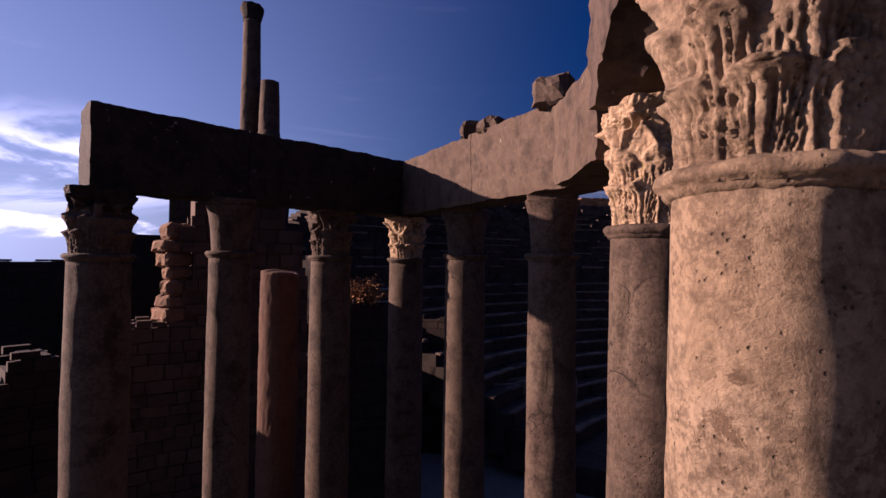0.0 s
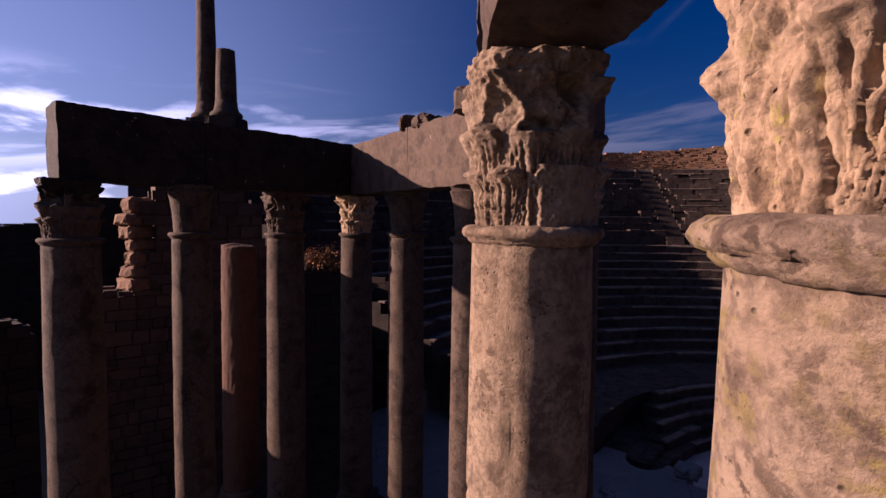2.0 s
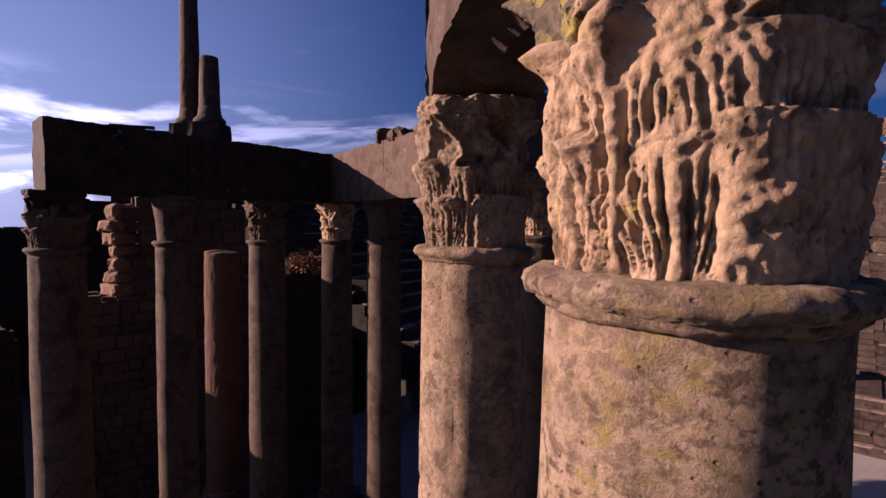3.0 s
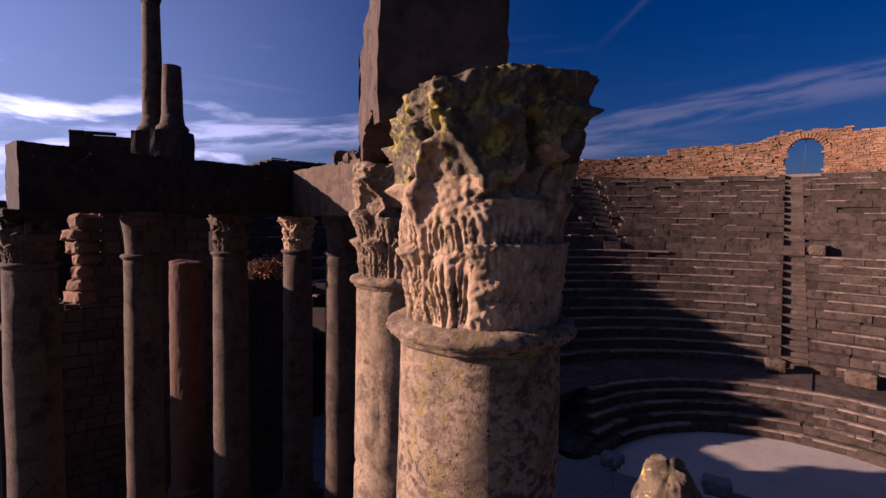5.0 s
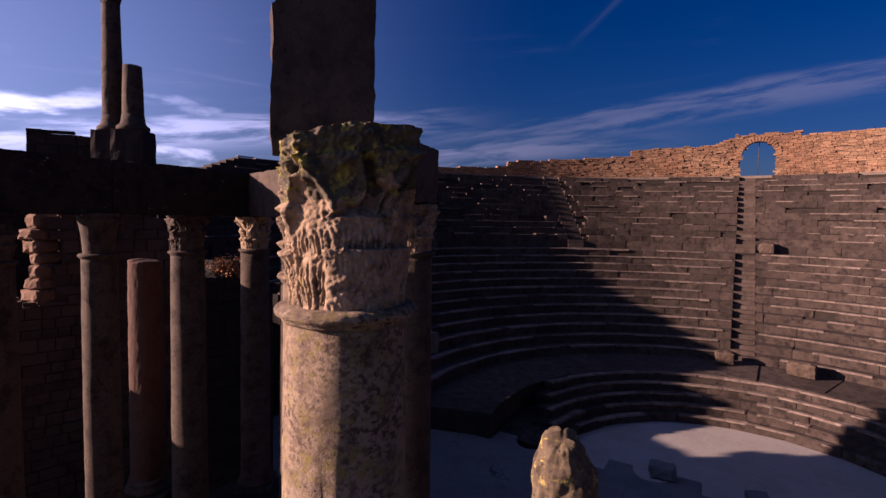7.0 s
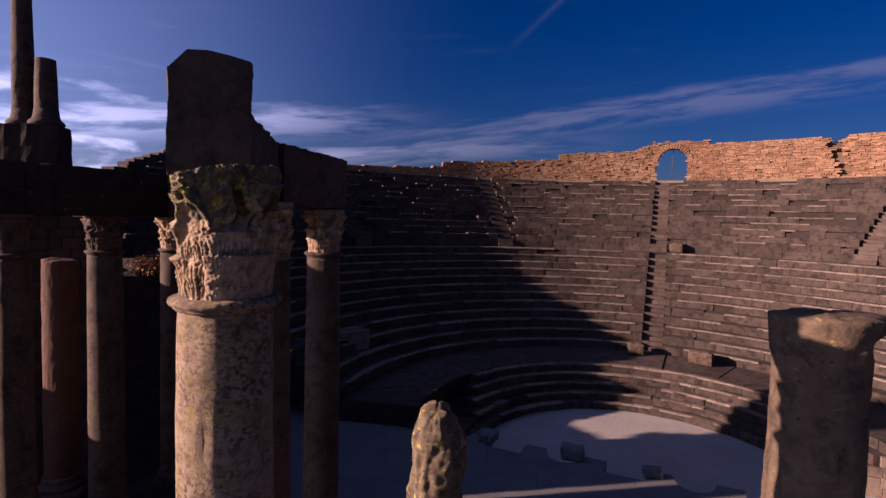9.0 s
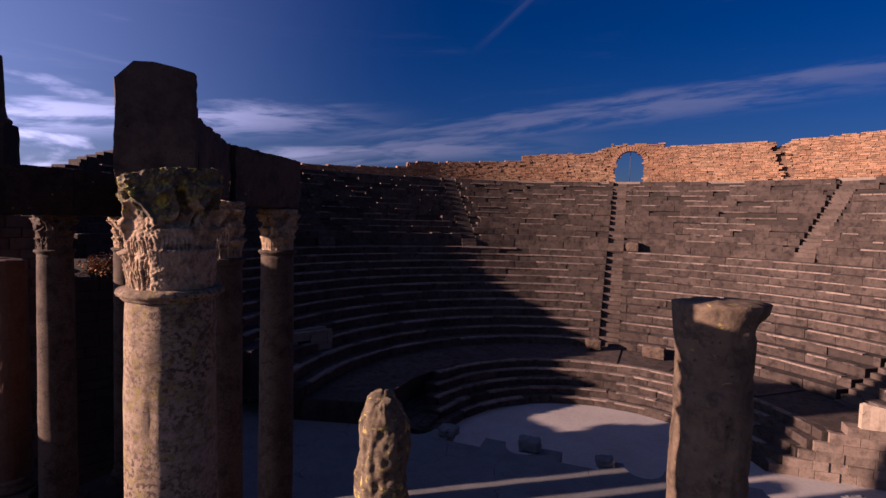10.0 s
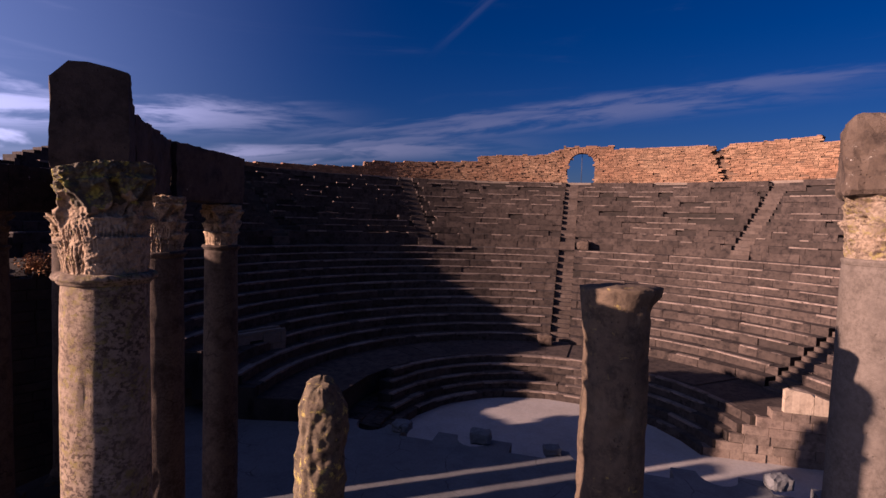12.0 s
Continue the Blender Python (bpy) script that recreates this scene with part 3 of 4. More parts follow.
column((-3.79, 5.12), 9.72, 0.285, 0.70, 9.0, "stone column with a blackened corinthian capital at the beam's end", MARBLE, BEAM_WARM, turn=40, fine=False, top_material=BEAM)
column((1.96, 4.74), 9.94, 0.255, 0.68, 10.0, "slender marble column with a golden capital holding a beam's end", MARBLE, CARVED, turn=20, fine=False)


def broken_shaft(name, at, foot, top, r_low, r_top, seed, label, material, tilt=0.25, jag=0.25, flare=0.0, scoop=None, seg=96, rows=120, dome=0.0, lip=None):
    """A shaft without capital, its top broken off unevenly."""
    col = thing(name, (at[0], at[1], 0), 0, label, "column", "broken columns", "thing")
    bm = bmesh.new()
    prev = None
    for j in range(rows + 1):
        s = j / rows
        ring = []
        for k in range(seg):
            a = 2 * math.pi * k / seg
            c = Vector((math.cos(a), math.sin(a), 0))
            t_here = top - tilt * (0.5 + 0.5 * math.cos(a - seed)) - jag * max(0, noise.noise(Vector((c.x * 1.4, c.y * 1.4, seed))))
            z = foot + 0.3 + (t_here - foot - 0.3) * s
            r = r_low + (r_top - r_low) * s
            if flare:
                r += flare * max(0, (s - 0.90) / 0.10) ** 2.0
            if dome:
                r *= 1 - dome * smooth(s, 0.88, 1.0) ** 1.5
                q3 = Vector((c.x * 0.32, c.y * 0.32, z)) + Vector((seed, 0, seed))
                r += 0.06 * noise.noise(q3 * 2.6) + 0.025 * noise.noise(q3 * 6.5) + 0.015 * noise.noise(q3 * 15)
            q = Vector((c.x * 1.3 + seed, c.y * 1.3, z * 1.1))
            r += 0.014 * noise.noise(q) + 0.008 * noise.noise(q * 4) + 0.004 * noise.noise(q * 11)
            if lip:
                da = (math.degrees(math.atan2(c.x, c.y)) - lip[0] + 180) % 360 - 180
                r += lip[1] * math.exp(-(da / 28) ** 2) * smooth(s, 0.965, 0.985)
                r -= 0.02 * smooth(noise.noise(Vector((c.x * 2.2, c.y * 2.2, z * 4.2))), 0.15, 0.45)
            if scoop:
                az, z_top, width, depth = scoop
                da = (math.degrees(math.atan2(c.x, c.y)) - az + 180) % 360 - 180
                fall = max(0, 1 - abs(da) / width)
                r -= depth * fall * min(1, max(0, (z_top - z) / 0.15)) * (0.7 + 0.6 * noise.noise(q * 2.5))
            ring.append(bm.verts.new((r * c.x, r * c.y, z)))
        if prev:
            for k in range(seg):
                bm.faces.new((prev[k], prev[(k + 1) % seg], ring[(k + 1) % seg], ring[k]))
        else:
            bm.faces.new(ring[::-1])
        prev = ring
    for q, dz in ((0.72, 0.02), (0.38, 0.01)):
        ring = []
        for v in prev:
            w = noise.noise(Vector((v.co.x * 5, v.co.y * 5, seed)))
            ring.append(bm.verts.new((v.co.x * q, v.co.y * q, v.co.z + dz + 0.012 * w)))
        for k in range(seg):
            bm.faces.new((prev[k], prev[(k + 1) % seg], ring[(k + 1) % seg], ring[k]))
        prev = ring
    bm.faces.new(prev)
    part("shaft", bm, material, col, smooth=True)
    base_parts(col, r_low, foot)
    return col


broken_shaft("broken_column", (5.946, -0.153), PODIUM_Z - 1.0, 9.86, 0.39, 0.345, 2.0, "dark broken column with a flared top and a bare sunlit patch", BROKEN_SHAFT,
             tilt=0.03, jag=0.05, flare=0.045, scoop=(285, 9.4, 60, 0.06), lip=(128, 0.07))
broken_shaft("broken_column", (3.19, 2.05), PODIUM_Z, 8.42, 0.37, 0.30, 4.0, "eroded lichen-covered stump of a broken column", MOSSY_STUMP, tilt=0.10, jag=0.10, dome=0.38,
             scoop=(245, 8.1, 75, 0.09))
broken_shaft("broken_column", (-3.11, 8.24), PODIUM_Z, 9.52, 0.325, 0.30, 6.0, "smooth reddish broken column without a capital", RED_STONE, tilt=0.04, jag=0.04)
# the last column of the row, with a block on it
K3 = (9.60, -0.73)
column(K3, 10.14, 0.418, 0.80, 12.0, "sunlit pale column with an eroded capital under a block", GREY_SHAFT, LICHEN_MARBLE, turn=33, fine=False, ring_out=0.015,
       foot=PODIUM_Z - 1.0, worn=0.8)


# ---------------------------------------------------------------- beams
def beam(name, a, b, z0, z1, thick, material, seed, label, cuts=40, spall=None, wear=0.018, top=None, fascia=True, stones=1, chamfer=0.0):
    """A stone beam from a to b in plan, of one or more stones. spall: (centre, half length, height) of a hollow broken out below; top: height along it."""
    a, b = Vector(a).to_3d(), Vector(b).to_3d()
    d = b - a
    length = d.length
    t = thing(name, (a.x, a.y, 0), math.degrees(math.atan2(d.y, d.x)), label, "beam", "beams of the stage front", "thing")
    nh = 16
    rnd = random.Random(int(seed * 10))
    joints = [0.0] + sorted((k + rnd.uniform(-0.12, 0.12)) / stones for k in range(1, stones)) + [1.0]
    for s_a, s_b in zip(joints, joints[1:]):
        bm = bmesh.new()
        prev = None
        n = max(10, int(cuts * (s_b - s_a)))
        gap = 0.006 / length
        shift = rnd.uniform(-0.008, 0.008)
        for i in range(n + 1):
            s = s_a + gap + (s_b - s_a - 2 * gap) * i / n
            lo, hi = z0, z1 if top is None else z0 + top(s) * (z1 - z0)
            ring = []
            profile = [(-thick / 2, k / nh) for k in range(nh + 1)]
            profile += [(-thick / 2 + thick * k / 4, 1.0) for k in range(1, 4)]
            profile += [(thick / 2, k / nh) for k in range(nh, -1, -1)]
            profile += [(-thick / 2 + thick * k / 4, 0.0) for k in range(3, 0, -1)]
            for y, h in profile:
                base = lo
                if spall:
                    c, hw, up = spall
                    w = max(0.0, 1 - ((s - c) / hw) ** 2)
                    side = 1.0 if y > 0.05 * thick else (0.55 if y > -0.3 * thick else 0.0)
                    base = lo + up * (w ** 0.6) * side
                yy = y + shift
                if fascia and abs(y) > thick * 0.49:
                    yy = y * (1.0 + (0.05 if h > 0.85 else (0.02 if h > 0.45 else 0.0)))
                round_off = 0.03 if (h in (0.0, 1.0) and abs(y) > thick * 0.49) else 0.0
                crest = hi - chamfer * (smooth(y / thick, 0.18, 0.5) + 0.35 * smooth(-y / thick, -0.1, 0.5)) if chamfer else hi
                ring.append(bm.verts.new((s * length, yy * (1 - round_off), min(base + (hi - base) * h, crest))))
            if prev:
                for k in range(len(ring)):
                    bm.faces.new((prev[k], prev[(k + 1) % len(ring)], ring[(k + 1) % len(ring)], ring[k]))
            else:
                bm.faces.new(ring[::-1])
            prev = ring
        bm.faces.new(prev)
        rough_up(bm, wear, 0.22, seed)
        rough_up(bm, wear * 0.3, 0.05, seed + 2)
        stone_ = part("beam_stone", bm, material, t, smooth=True)
        stone_.data.set_sharp_from_angle(angle=radians(38))
    return t


beam("entablature_beam", (-3.88, 4.98), (-0.78, 8.56), 10.41, 11.26, 0.50, BEAM, 1.0, "long blackened stone beam, darkened for shade, with pale lichen specks across the columns", cuts=90, stones=3)
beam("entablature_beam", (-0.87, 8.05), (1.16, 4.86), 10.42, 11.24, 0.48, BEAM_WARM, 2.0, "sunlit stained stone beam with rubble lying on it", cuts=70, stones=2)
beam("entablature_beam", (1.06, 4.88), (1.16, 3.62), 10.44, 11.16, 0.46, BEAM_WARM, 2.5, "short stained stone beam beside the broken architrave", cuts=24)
beam("architrave", (1.15, 0.10), (0.965, 1.55), 10.74, 11.58, 0.49, BEAM_DARK, 3.0, "tall broken architrave block standing between two capitals", cuts=56,
     spall=(0.55, 0.42, 0.15), wear=0.020, top=lambda s: 1.0 - 0.10 * s, fascia=False, chamfer=0.13)
beam("architrave", (0.965, 1.56), (1.10, 3.42), 10.72, 11.46, 0.52, BEAM_DARK, 4.0, "broken architrave with a hollow worn into its underside", cuts=36,
     spall=(0.5, 0.44, 0.24), wear=0.03, fascia=False)
beam("architrave", (1.22, 3.45), (2.10, 5.05), 10.66, 11.44, 0.46, BEAM_DARK, 5.0, "dark architrave running to a free broken end", cuts=30, wear=0.022)
# block over the last column
bm = block(1.08, 1.0, 0.97, (14, 14, 12), 0.03)
rough_up(bm, 0.035, 0.30, 3)
rough_up(bm, 0.02, 0.09, 7)
top_block = new("stone_block", finish(bm, "stone_block", BEAM_WARM))
top_block.matrix_world = pose(K3[0], K3[1], 10.14 + 0.78, 0, 0, 33)
tagged(top_block, "rough brown stone block on the last column", "block", "loose blocks")


def loose_block(at, size, turn, seed, material, label, tilt=0.0, cuts=(6, 6, 5), wear=0.05):
    bm = block(*size, cuts, min(size) * 0.08)
    rough_up(bm, wear * min(size), min(size) * 0.5, seed)
    ob = new("stone_block", finish(bm, "stone_block", material))
    ob.matrix_world = pose(at[0], at[1], at[2], tilt, 0, turn)
    return tagged(ob, label, "block", "loose blocks")


loose_block((0.88, 5.08, 11.20), (0.44, 0.40, 0.30), 70, 1, BEAM_WARM, "squared stone block lying on the beam", wear=0.16)
loose_block((0.34, 6.00, 11.20), (0.36, 0.32, 0.17), 50, 2, BEAM_WARM, "broken rubble stone lying on the beam", wear=0.3)
loose_block((0.12, 6.42, 11.20), (0.42, 0.32, 0.22), 20, 3, BEAM_WARM, "broken rubble stone lying on the beam", wear=0.3)

# podium under the columns
def podium(name, pts, width, z0, z1):
    b = Boxes()
    for (ax, ay), (bx, by) in zip(pts, pts[1:]):
        d = Vector((bx - ax, by - ay, 0)).normalized()
        n_ = Vector((-d.y, d.x, 0)) * width / 2
        p, q = Vector((ax, ay, 0)) - d * 0.45, Vector((bx, by, 0)) + d * 0.45
        base = [p - n_, q - n_, q + n_, p + n_]
        b.add([(c.x, c.y, z0) for c in base] + [(c.x, c.y, z1) for c in base])
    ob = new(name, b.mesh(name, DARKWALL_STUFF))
    return tagged(ob, "plain masonry podium that carries the columns", "podium", kind="structure")


podium("podium_west", [(-3.79, 5.12), (-1.03, 8.29)], 1.0, STAGE_Z, PODIUM_Z)
podium("podium_middle", [(-0.5, 7.6), (0.90, 5.43)], 0.95, STAGE_Z, PODIUM_Z - 0.004)
podium("podium_camera", [(1.24, 3.33), (0.973, 1.6), (1.274, -0.054)], 0.95, STAGE_Z, PODIUM_Z - 0.008)
podium("podium_end", [(1.93, 4.70), (1.99, 4.78)], 0.9, STAGE_Z, PODIUM_Z - 0.012)
podium("podium_stump", [(3.17, 2.07), (3.21, 2.03)], 0.95, STAGE_Z, PODIUM_Z)
podium("podium_east", [(5.946, -0.153), K3], 1.1, STAGE_Z, PODIUM_Z - 1.0)
podium("podium_back", [(-3.13, 8.22), (-3.09, 8.26)], 0.9, STAGE_Z, PODIUM_Z)

# ---------------------------------------------------------------- the ruins behind the west side
def masonry_wall(name, a, b, z0, top, thick, label, seed, stone_l=0.7, stone_h=0.34, opens=(), kind="structure", single=False, stones=None):
    """A coursed wall: a core, and stones that stand proud on both faces and end in a ragged top. top(s): height along it."""
    a, b = Vector((*a, 0)), Vector((*b, 0))
    d = (b - a)
    length = d.length
    d.normalize()
    n_ = Vector((-d.y, d.x, 0))
    rnd = random.Random(seed)
    core, faces, singles = Boxes(), Boxes(), []
    step = 0.2
    k = 0.0
    while k < length - 1e-6:
        e = min(length, k + step)
        h = top((k + e) / 2 / length) - 0.10
        if h > z0 + 0.1:
            p, q, w = a + d * k, a + d * e, n_ * (thick / 2 - 0.05)
            base = [p - w, q - w, q + w, p + w]
            low = z0
            for o0, o1, oz in opens:
                if o0 < (k + e) / 2 < o1:
                    low = oz
            core.add([(c.x, c.y, low) for c in base] + [(c.x, c.y, h) for c in base])
        k = e
    z = z0
    while z < 40:
        h = stone_h * rnd.uniform(0.8, 1.2)
        k = -rnd.random() * stone_l
        any_stone = False
        while k < length:
            w = stone_l * rnd.uniform(0.6, 1.5)
            s0, s1 = max(0, k), min(length, k + w)
            if s1 - s0 > 0.1:
                t = top((s0 + s1) / 2 / length)
                if z < t - 0.05 and not any(o0 < (s0 + s1) / 2 < o1 and z < oz for o0, o1, oz in opens):
                    any_stone = True
                    hh = min(h, max(0.12, t - z))
                    for side in (-1, 1):
                        o0, o1 = thick / 2 - 0.14, thick / 2 + rnd.uniform(-0.03, 0.03)
                        p, q = a + d * (s0 + 0.012), a + d * (s1 - 0.012)
                        base = [p + n_ * side * o0, q + n_ * side * o0, q + n_ * side * o1, p + n_ * side * o1]
                        j = rnd.uniform(-0.012, 0.012)
                        box = [(c.x, c.y, z + 0.012) for c in base] + [(c.x, c.y, z + hh - 0.012 + j) for c in base]
                        if single and side < 0 and z > 5 and len(singles) < 300:
                            singles.append(box)
                        else:
                            faces.add(box)
            k += w
        z += h
        if not any_stone:
            break
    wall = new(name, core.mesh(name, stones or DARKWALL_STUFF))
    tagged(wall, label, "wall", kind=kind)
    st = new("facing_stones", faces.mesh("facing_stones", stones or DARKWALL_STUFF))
    st.parent = wall
    tagged(st, "coursed old facing stones", kind="stuff")
    for box in singles:
        one = Boxes()
        one.add(box)
        part("facing_stone", one.mesh("facing_stone", stones or DARKWALL), None, wall)
    return wall


# tall ruined wall with a broken stepped end
def ruin_top(s):
    steps = ((0.15, 8.1), (0.405, 8.45), (0.415, 9.2), (0.425, 10.4), (0.86, 11.0), (0.95, 10.4), (1.1, 9.4))
    return next(z for limit, z in steps if s < limit) + 0.05 * math.sin(s * 60)


masonry_wall("wall_ruin", (-7.2, 9.1), (-3.9, 11.57), STAGE_Z - 1, ruin_top, 0.8, "ruined brown block wall with a broken stepped end", 11, 0.36, 0.26, single=True, stones=RUINWALL)
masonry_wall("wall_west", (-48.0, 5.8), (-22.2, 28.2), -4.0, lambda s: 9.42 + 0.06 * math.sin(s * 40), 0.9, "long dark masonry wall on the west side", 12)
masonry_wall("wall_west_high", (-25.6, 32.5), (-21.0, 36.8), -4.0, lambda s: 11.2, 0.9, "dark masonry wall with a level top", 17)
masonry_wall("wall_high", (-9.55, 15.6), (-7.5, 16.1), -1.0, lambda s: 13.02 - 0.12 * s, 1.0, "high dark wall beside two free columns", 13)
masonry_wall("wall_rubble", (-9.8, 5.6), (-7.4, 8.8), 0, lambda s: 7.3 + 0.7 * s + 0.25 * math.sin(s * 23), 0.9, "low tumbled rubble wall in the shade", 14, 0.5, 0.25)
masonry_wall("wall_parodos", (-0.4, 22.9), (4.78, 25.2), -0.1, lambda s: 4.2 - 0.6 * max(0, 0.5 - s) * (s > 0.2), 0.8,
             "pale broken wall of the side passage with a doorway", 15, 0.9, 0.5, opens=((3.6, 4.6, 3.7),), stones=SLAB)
# first stretch raised, hidden behind the beam, to throw the shadow band on the seats
masonry_wall("wall_side", (-7.5, 16.1), (-8.6, 25.0), -1.0, lambda s: (12.5 if s < 0.27 else 12.0 if s < 0.38 else 6.5) + 0.1 * math.sin(s * 31), 0.9, "dark masonry wall along the stage's side, one end raised to cast shade", 18)
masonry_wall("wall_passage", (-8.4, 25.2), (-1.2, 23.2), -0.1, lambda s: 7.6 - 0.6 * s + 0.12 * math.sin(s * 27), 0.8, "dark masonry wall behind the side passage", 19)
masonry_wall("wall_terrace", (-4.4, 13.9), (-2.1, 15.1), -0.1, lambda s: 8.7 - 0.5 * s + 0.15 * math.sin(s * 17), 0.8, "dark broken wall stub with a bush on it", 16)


# added out of sight behind the columns, only to cast a stripe of shadow
masonry_wall("wall_pier", (-4.35, 12.40), (-3.70, 13.05), -0.1, lambda s: 7.3, 0.5, "unseen masonry pier added to cast a shadow stripe on the stage", 23)

# broken end of the ruined wall: squared blocks stacked unevenly, their sides to the sun
stack = thing("block_stack", (-6.02, 9.92, 8.42), 0, "uneven stack of sunlit orange-brown squared stones", "stones")
rnd = random.Random(9)
z = 0.0
for k, (w, h, off) in enumerate(((0.66, 0.30, 0.02), (0.48, 0.26, 0.08), (0.34, 0.32, 0.16), (0.40, 0.28, 0.12), (0.50, 0.30, 0.04), (0.56, 0.26, 0.0), (0.42, 0.34, 0.08))):
    bm = block(w, 0.55, h, (6, 6, 4), 0.03)
    rough_up(bm, 0.035, 0.12, k + 3)
    bmesh.ops.transform(bm, verts=bm.verts, matrix=pose(off, rnd.uniform(-0.05, 0.05), z, 0, 0, -30 + rnd.uniform(-9, 9)))
    part("stone", bm, RUBBLE, stack)
    z += h - 0.015


def free_column(at, z, top, r, label, capital):
    """A free-standing column whose pedestal goes down to the wall's foot."""
    col = thing("free_column", (at[0], at[1], 0), 0, label, "column", "free columns on the high wall", "thing")
    bm = block(r * 3.2, r * 3.2, z - 2.0, (6, 6, 30), 0.02)
    rough_up(bm, 0.03, 0.2, z)
    bmesh.ops.translate(bm, verts=bm.verts, vec=(0, 0, 2.0))
    part("pedestal", bm, DARKWALL_STUFF, col)
    bm = lathe([(r * 1.45, z - 0.02), (r * 1.55, z + 0.06), (r * 1.5, z + 0.12), (r * 1.2, z + 0.20), (r * 1.1, z + 0.30), (r * 1.02, z + 0.5)], 32)
    part("base_moulding", bm, MARBLE, col, smooth=True)
    cut = 0.5 if capital else 0.0
    sh = new("shaft", shaft_mesh("shaft", r, r * 0.86, z + 0.3, top - cut, z + at[0], MARBLE, (), False))
    sh.parent = col
    if capital:
        bm = lathe([(r * 0.84, top - 0.52), (r * 0.95, top - 0.42), (r * 1.15, top - 0.12), (r * 1.12, top - 0.02), (r * 0.8, top)], 32)
        rough_up(bm, 0.05, 0.15, 5)
        part("capital", bm, BEAM, col, "blackened worn capital", smooth=True)
    return col


free_column((-7.02, 15.40), 13.05, 17.6, 0.30, "tall free-standing column with a dark worn capital", True)
free_column((-6.28, 15.10), 13.05, 15.08, 0.31, "short broken free-standing column on a pedestal", False)

# dry bush on the broken wall
bush = thing("dry_bush", (-3.15, 14.5, 8.42), 0, "dry reddish bush growing on a broken wall", "bush")
rnd = random.Random(4)
tw, lv = Boxes(), Boxes()
for k in range(110):
    a, e = rnd.uniform(0, 6.28), rnd.uniform(0.2, 1.4)
    L = rnd.uniform(0.3, 0.85)
    d = Vector((math.cos(a) * math.cos(e), math.sin(a) * math.cos(e), math.sin(e)))
    p, q = Vector((rnd.uniform(-0.1, 0.1), rnd.uniform(-0.1, 0.1), 0)), d * L
    s = Vector((0.008, 0, 0)), Vector((0, 0.008, 0))
    tw.add([p - s[0] - s[1], p + s[0] - s[1], p + s[0] + s[1], p - s[0] + s[1], q - s[0] - s[1], q + s[0] - s[1], q + s[0] + s[1], q - s[0] + s[1]])
    for i in range(22):
        c = q * rnd.uniform(0.35, 1.05) + Vector([rnd.gauss(0, 0.06) for _ in range(3)])
        x = Vector([rnd.gauss(0, 1) for _ in range(3)]).normalized() * 0.03
        y = x.orthogonal().normalized() * 0.018
        n_ = x.cross(y).normalized() * 0.002
        lv.add([c - x - y - n_, c + x - y - n_, c + x + y - n_, c - x + y - n_, c - x - y + n_, c + x - y + n_, c + x + y + n_, c - x + y + n_])
part("twigs", tw.mesh("twigs", TWIG), None, bush)
part("foliage", lv.mesh("foliage", DRY_LEAF), None, bush, "dry orange leaves")

# ---------------------------------------------------------------- the seating
STAIRS = ((7.2, "upper"), (37.7, "both"), (69.8, "upper"), (101.0, "upper"), (-23.0, "upper"), (96.5, "mid"))
STAIR_W = 1.35
rnd = random.Random(21)
rows = []                                   # radius of the riser, depth of the tread, z of foot, height, section
low_n, mid_n, up_n = 5, 12, 12
for k in range(low_n):
    rows.append((ORCH_R + (LOW_R - ORCH_R) * k / low_n, (LOW_R - ORCH_R) / low_n, LOW_Z * k / low_n, LOW_Z / low_n, "low"))
for k in range(mid_n):
    rows.append((BOT_R + (MID_R - BOT_R) * k / mid_n, (MID_R - BOT_R) / mid_n, LOW_Z + (MID_Z - LOW_Z) * k / mid_n, (MID_Z - LOW_Z) / mid_n, "mid"))
UP_R, UP_Z = MID_R + 1.1, MID_Z + 0.62
for k in range(up_n):
    rows.append((UP_R + (TOP_R - UP_R) * k / up_n, (TOP_R - UP_R) / up_n, UP_Z + (TOP_Z - UP_Z) * k / up_n, (TOP_Z - UP_Z) / up_n, "up"))
rows.append((MID_R, 1.1, MID_Z - 0.02, 0.02, "walk"))
rows.append((LOW_R, BOT_R - LOW_R, LOW_Z - 0.02, 0.02, "walk"))
rows.append((UP_R - 0.02, 0.12, MID_Z, 0.62, "wall"))

cavea = thing("seating", (0, 0, 0), 0, "curved tiers of worn brown stone seats in a ruined theatre", "seating", kind="structure")


def arc_box(b, r0, r1, az0, az1, z0, z1, jit=0.0, n=1):
    for k in range(n):
        a0, a1 = az0 + (az1 - az0) * k / n, az0 + (az1 - az0) * (k + 1) / n
        base = [polar(r0, a0, 0), polar(r0, a1, 0), polar(r1, a1, 0), polar(r1, a0, 0)]
        b.add([(c.x, c.y, z0) for c in base] + [(c.x, c.y, z1 + (rnd.uniform(-jit, jit) if jit else 0)) for c in base])


core, joined, singles = Boxes(), Boxes(), []


def west_end(z, sec=""):
    """The west wing is broken down: the higher the row, the sooner it ends."""
    if sec == "low":
        return -50.0 + 11.0 * z
    return max(AZ0, -43.0 - 5.4 * (15.0 - z))




def east_end(r, sec):
    """The low rows end at the side passage, along a straight wall."""
    return 110.1 + 1.32 * (r - ORCH_R) if sec in ("low", "walk") and r < BOT_R else AZ1


def in_stair(az, r, sec, half):
    for a, which in STAIRS:
        if (which == "mid" and sec != "mid") or (which == "upper" and sec not in ("up", "wall")) or sec in ("low", "walk"):
            continue
        if abs(az - a) < half + math.degrees(STAIR_W / 2 / r):
            return a
    return None


